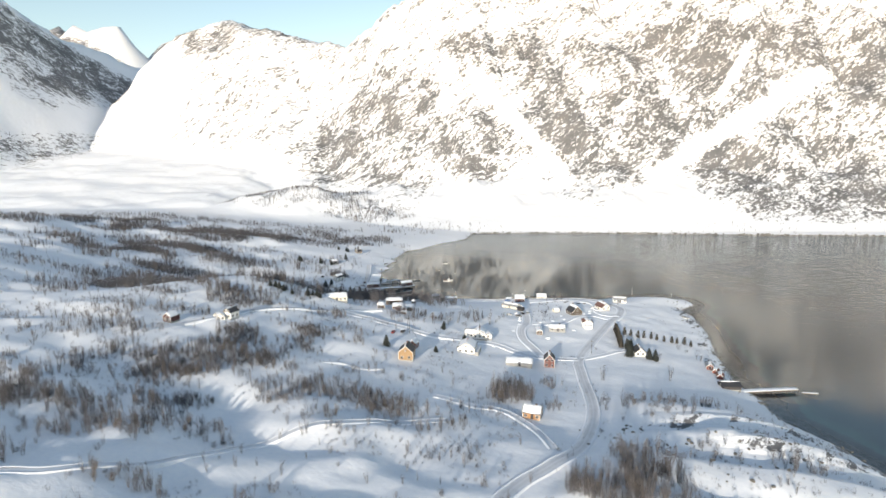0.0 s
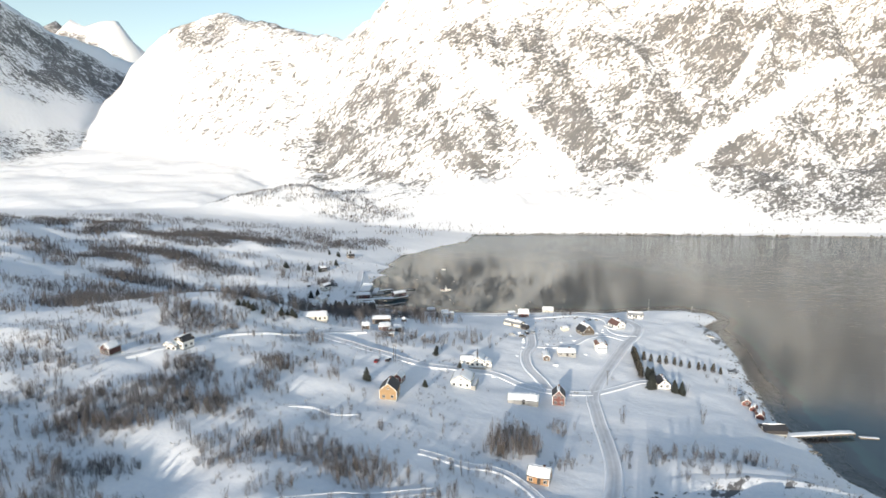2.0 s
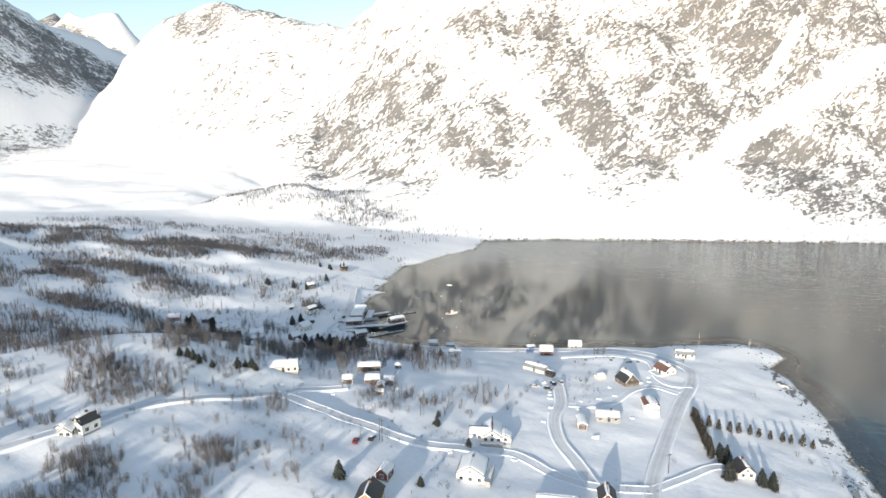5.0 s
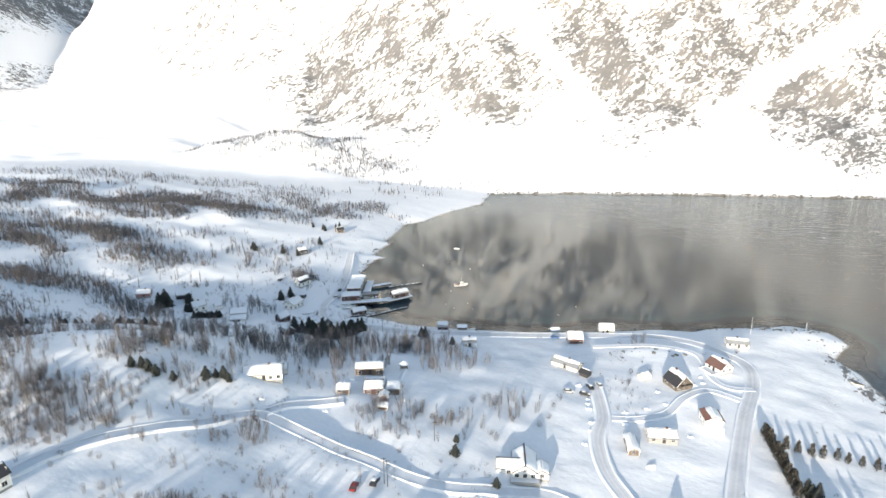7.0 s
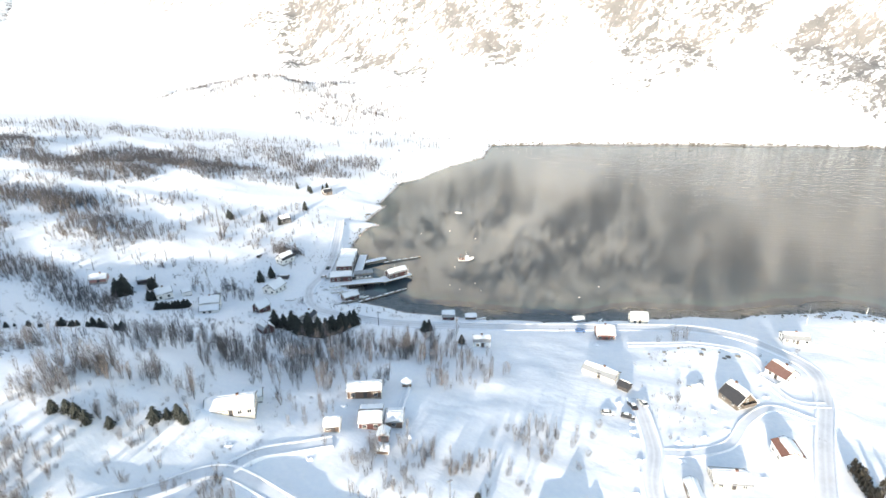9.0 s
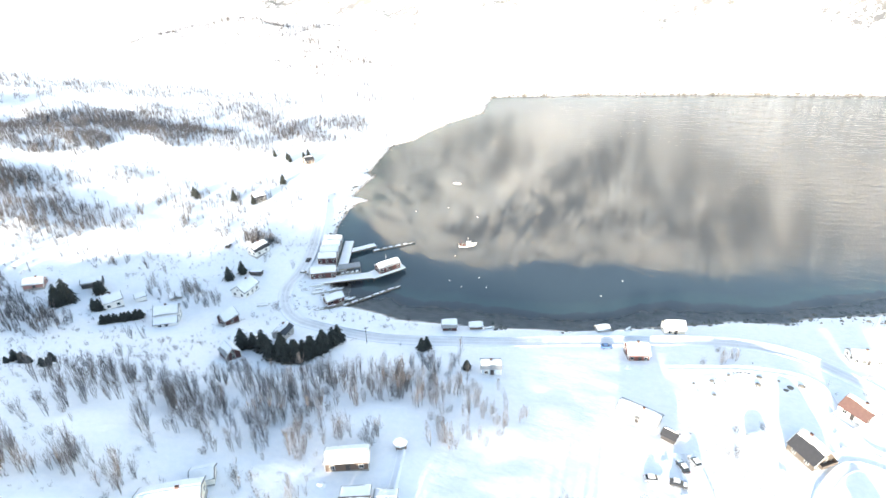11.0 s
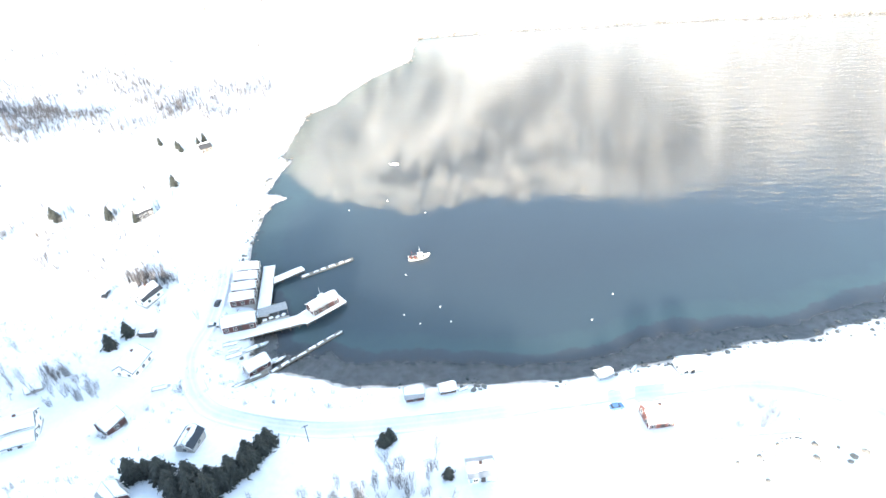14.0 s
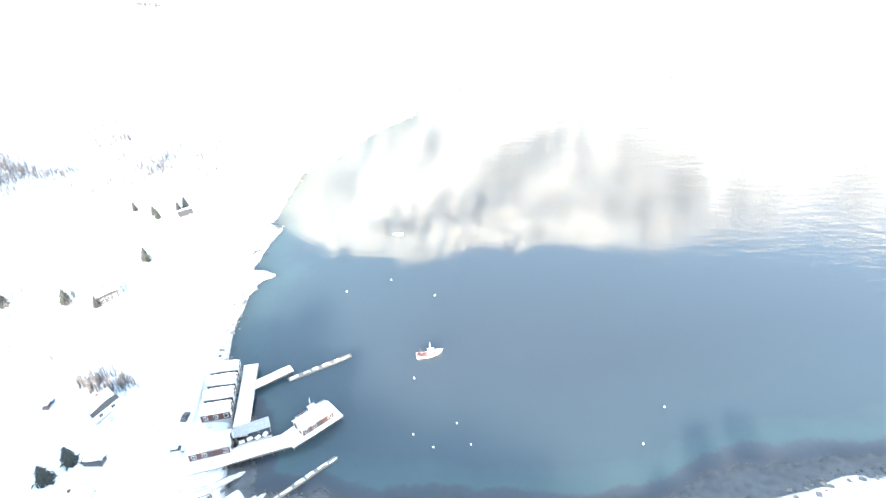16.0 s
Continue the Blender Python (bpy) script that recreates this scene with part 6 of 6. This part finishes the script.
def wood(name, chosen, lists, which, mat):
    pv, pf, base = [], [], 0
    for k in range(6):
        v = np.array([tuple(p) for p in lists[k][which][0]])
        f = np.array(lists[k][which][1])
        who = chosen[kinds[chosen] == k]
        if not len(who):
            continue
        a = rs.rand(len(who)) * 6.283
        c, s = np.cos(a)[:, None], np.sin(a)[:, None]
        sz = size[who][:, None]
        out = np.stack([(v[:, 0] * c - v[:, 1] * s) * sz + xs[who][:, None], (v[:, 0] * s + v[:, 1] * c) * sz + ys[who][:, None], v[:, 2] * sz + zs[who][:, None] - 0.1], -1)
        pv.append(out.reshape(-1, 3))
        pf.append((f[None] + (base + np.arange(len(who)) * len(v))[:, None, None]).reshape(-1, 3))
        base += len(v) * len(who)
    pv, pf = np.concatenate(pv), np.concatenate(pf)
    me = bpy.data.meshes.new(name)
    me.vertices.add(len(pv))
    me.vertices.foreach_set("co", pv.astype(np.float32).ravel())
    me.loops.add(pf.size)
    me.loops.foreach_set("vertex_index", pf.astype(np.int32).ravel())
    me.polygons.add(len(pf))
    me.polygons.foreach_set("loop_start", np.arange(0, pf.size, 3, dtype=np.int32))
    me.update(calc_edges=True)
    me.materials.append(mat)
    return new(name, me)


rest = np.array([i for i in range(len(xs)) if i not in single])
remote = ys[rest] > 780
distant = ((ys[rest] > 480) | (xs[rest] < -150)) & ~remote
for name, chosen, lists, label in (("birch_wood", rest[~distant & ~remote], BIRCH_LISTS, "leafless birch wood covering the snowy slopes"), ("far_birch_wood", rest[distant], FAR_LISTS, "distant leafless birch wood on the valley floor"), ("mountain_birch_wood", rest[remote], REMOTE_LISTS, "sparse birch scrub at the mountain's foot")):
    stems = tagged(wood(name, chosen, lists, 0, BARK), label, "wood", kind="stuff")
    twigs = tagged(wood("twigs", chosen, lists, 1, TWIG), kind="stuff")
    twigs.parent = stems

# low twigs and saplings that poke through the snow
SPROUT_LISTS = [birch(41 + k, 1.3 + 0.2 * k, 4 + k % 3, 0.30, limbs=2, twigs=1, thick=1.3, bends=1) for k in range(6)]
n = 17000
px, py = rs.uniform(-280, 150, n), rs.uniform(120, 520, n)
open_field = ((px > -40) & (py > 252) & (py < 440)) | ((px > 60) & (py > 225))
keep = (grain(px, py, 22, 65, 3) > np.where(open_field, 0.66, 0.52)) & (inland(px, py) > 4)
for cx, cy, cr in CLEAR:
    keep &= np.hypot(px - cx, py - cy) > cr * 0.8
px, py = px[keep], py[keep]
xs, ys, zs, size, kinds = px, py, ground(px, py), 0.6 + 0.6 * rs.rand(len(px)), rs.randint(0, 6, len(px))
everyone = np.arange(len(px))
scrub = tagged(wood("snow_scrub", everyone, SPROUT_LISTS, 0, BARK), "thin bare saplings poking through the snow", "scrub", kind="stuff")
twigs = tagged(wood("twigs", everyone, SPROUT_LISTS, 1, TWIG), kind="stuff")
twigs.parent = scrub

# ---- stones along the shore and on the knolls ----
STONE = bmesh.new()
bmesh.ops.create_icosphere(STONE, subdivisions=1, radius=1)
sv = np.array([tuple(v.co) for v in STONE.verts])
sf = np.array([[v.index for v in f.verts] for f in STONE.faces])
STONE.free()


def stones(name, px, py, radius, label, sink=0.25):
    pz = np.maximum(ground(px, py), -0.6)
    n = len(px)
    jit = 1 + 0.35 * (rs.rand(n, len(sv), 1) - 0.5)
    a = rs.rand(n) * 6.283
    c, s = np.cos(a)[:, None], np.sin(a)[:, None]
    flat = radius[:, None] * (0.45 + 0.4 * rs.rand(n, 1))
    v = sv[None] * jit
    out = np.stack([(v[..., 0] * c * 1.3 - v[..., 1] * s) * radius[:, None] + px[:, None], (v[..., 0] * s * 1.3 + v[..., 1] * c) * radius[:, None] + py[:, None], v[..., 2] * flat + pz[:, None] + flat * sink], -1)
    me = bpy.data.meshes.new(name)
    me.from_pydata(out.reshape(-1, 3).tolist(), [], (sf[None] + (np.arange(n) * len(sv))[:, None, None]).reshape(-1, 3).tolist())
    me.materials.append(ROCK)
    return tagged(new(name, me), label, "stones", kind="stuff")


far_line = smooth_line(WATERLINE[45:52], 1.0)
pick = rs.randint(0, len(far_line), 900)
px, py = far_line[pick, 0], far_line[pick, 1] + rs.normal(0.5, 1.2, 900)
stones("far_shore_stones", px, py, 0.4 + 1.2 * rs.rand(900) ** 2, "dark stones along the far shore")
line = smooth_line(WATERLINE[2:46], 1.0)
pick = rs.randint(0, len(line), 2600)
off = rs.normal(0, 2.0, (2600, 2))
px, py = line[pick, 0] + off[:, 0], line[pick, 1] + off[:, 1]
dd = inland(px, py)
ok = (dd > -4) & (dd < 3.2) & (grain(px, py, 14, 71) + 0.4 * (px > 85) * (py > 430) > 0.5)
stones("shore_stones", px[ok], py[ok], 0.18 + 0.75 * rs.rand(ok.sum()) ** 3, "dark weathered stones along the waterline")
px = np.concatenate([rs.normal(90, 9, 26), rs.normal(165, 12, 60), rs.normal(100, 26, 70), rs.normal(72, 3, 12)])
py = np.concatenate([rs.normal(403, 4, 26), rs.normal(438, 4, 60), rs.normal(186, 9, 70), rs.normal(205, 2, 12)])
ok = inland(px, py) > 2
stones("knoll_stones", px[ok], py[ok], 0.22 + 0.7 * rs.rand(ok.sum()) ** 2, "grey rock breaking through the snow", 0.1)

# shingle and boulders on the fjord beach
n = 1500
px, py = rs.uniform(140, 200, n), rs.uniform(258, 430, n)
dd = inland(px, py)
ok = (dd > -1) & (dd < 13) & (rs.rand(n) < 1.1 - dd / 16)
stones("beach_stones", px[ok], py[ok], 0.12 + 0.5 * rs.rand(ok.sum()) ** 3, "grey shingle and boulders on the fjord beach", 0.1)
# mounds thrown up by the plough: x, y, half width, height
HEAPS = [(49, 352, 1.6, 1.3), (49.5, 355.5, 1.3, 1.0), (48, 343, 1.8, 1.4), (46.5, 338, 1.2, 1.0), (50.5, 359, 1.4, 1.2), (51, 364, 1.7, 1.1), (49, 369, 1.5, 1.2), (43, 331, 1.4, 1.0), (62, 322, 2.2, 1.8), (60, 344, 1.6, 1.2), (62, 351.5, 1.8, 1.2), (71, 353.5, 1.5, 1.1), (79, 357, 1.6, 1.2), (95, 371.5, 1.7, 1.2), (79, 366, 1.4, 1.0), (100, 374, 1.5, 1.1), (81, 339, 1.6, 1.1), (101, 379, 1.3, 1.0), (127, 404, 1.5, 1.0), (-64, 334, 1.6, 1.2), (-43, 333, 1.4, 1.1), (-18, 344, 1.3, 1.0), (-38, 357, 1.5, 1.1), (28, 302, 1.6, 1.2), (5, 300, 1.5, 1.1), (53, 412, 1.6, 1.2), (-63, 459, 1.6, 1.2), (-68, 466, 1.4, 1.0), (-68, 492, 1.5, 1.1)]


def snow_heap(x, y, reach, high, seed, label="lumpy heap of ploughed snow beside the lane"):
    """Ploughed snow: a mound with clods on it."""
    t = thing("snow_heap", x, y, 0, label, "snow heap", group="ploughed snow heaps")
    bm = bmesh.new()
    bmesh.ops.create_icosphere(bm, subdivisions=3, radius=1)
    for v in bm.verts:
        c = np.array([v.co.x + seed * 7.3]), np.array([v.co.y + v.co.z * 1.7])
        f = 0.40 + 0.75 * float(grain(*c, 0.8, 95, 2)[0]) + 0.40 * float(grain(*c, 0.3, 97, 2)[0])
        v.co = Vector((v.co.x * reach * f * 1.35, v.co.y * reach * f, max(v.co.z, -0.3) * high * f * 0.6))
    for f in bm.faces:
        f.smooth = True
    part("mound", bm, ROOF_SNOW, t, m=Matrix.Translation((0, 0, -0.22)))
    for k in range(4):
        a = seed * 1.7 + k * 1.6
        clod = bmesh.new()
        bmesh.ops.create_icosphere(clod, subdivisions=1, radius=0.3 + 0.12 * (k % 3))
        for v in clod.verts:
            v.co = v.co * (0.8 + 0.4 * float(grain(np.array([v.co.x * 3 + k]), np.array([v.co.y * 3 + v.co.z]), 0.5, 99, 1)[0]))
        part("clod", clod, ROOF_SNOW, t, m=pose(math.cos(a) * reach * 0.75, math.sin(a) * reach * 0.6, 0.05, 20 * k, 35 * k, 0))


for k, (x, y, reach, high) in enumerate(HEAPS):
    snow_heap(x, y, reach * 0.62, high * 0.85, k)

# lone bushes on the open fields
for x, y, k, size0 in ((77.4, 260.5, 1, 1.5), (111, 263, 1, 1.7), (143, 300, 1, 1.1), (146, 297, 2, 1.2), (142, 303, 5, 0.9), (118.5, 296, 1, 1.0), (138, 318, 4, 1.1), (141, 314, 4, 1.0), (-31, 246, 2, 1.0), (-27, 240, 4, 1.1), (-33, 252, 1, 0.9), (8, 283, 4, 0.6), (24, 284, 4, 0.6), (31, 262, 4, 0.8), (36, 351, 2, 0.9), (39, 356, 2, 1.0), (33, 344, 4, 0.9), (29, 338, 2, 0.9), (60, 353, 4, 0.7), (73, 380, 2, 0.9), (81, 381, 4, 0.9), (69, 371, 2, 0.9), (70, 373, 4, 1.0), (67, 372, 4, 0.9), (128, 404, 2, 0.9), (121, 396, 4, 0.8), (-30, 449, 4, 0.7), (-22, 450, 4, 0.8), (-47, 447, 4, 0.6)):
    plant(BIRCHES[k], x, y, size0, 57.0 * x % 360, label="bushy leafless shrub alone in the snow")
# bushes in the yards and pastures behind the bay
for x, y, k, size0 in ((-138, 514, 1, 1.3), (-135, 501, 1, 1.2), (-141, 492, 1, 1.3), (-131, 473, 1, 1.5), (-108, 467, 2, 1.3), (-159, 560, 2, 1.5), (-132, 573, 2, 1.3), (-119, 519, 2, 1.2), (-114, 516, 2, 1.1), (-91, 499, 2, 1.0), (-107, 585, 2, 1.3), (-112, 470, 5, 1.3), (-157, 544, 2, 1.4), (-130, 482, 1, 1.3), (-116, 531, 4, 1.0), (-114, 562, 4, 1.1), (-76, 490, 1, 1.0), (-132, 471, 1, 1.4), (-76, 457, 2, 1.2), (-119, 464, 5, 1.2)):
    plant(BIRCHES[k], x, y, size0, 41.0 * x % 360, label="bushy grey birch shrub in a snowy pasture")
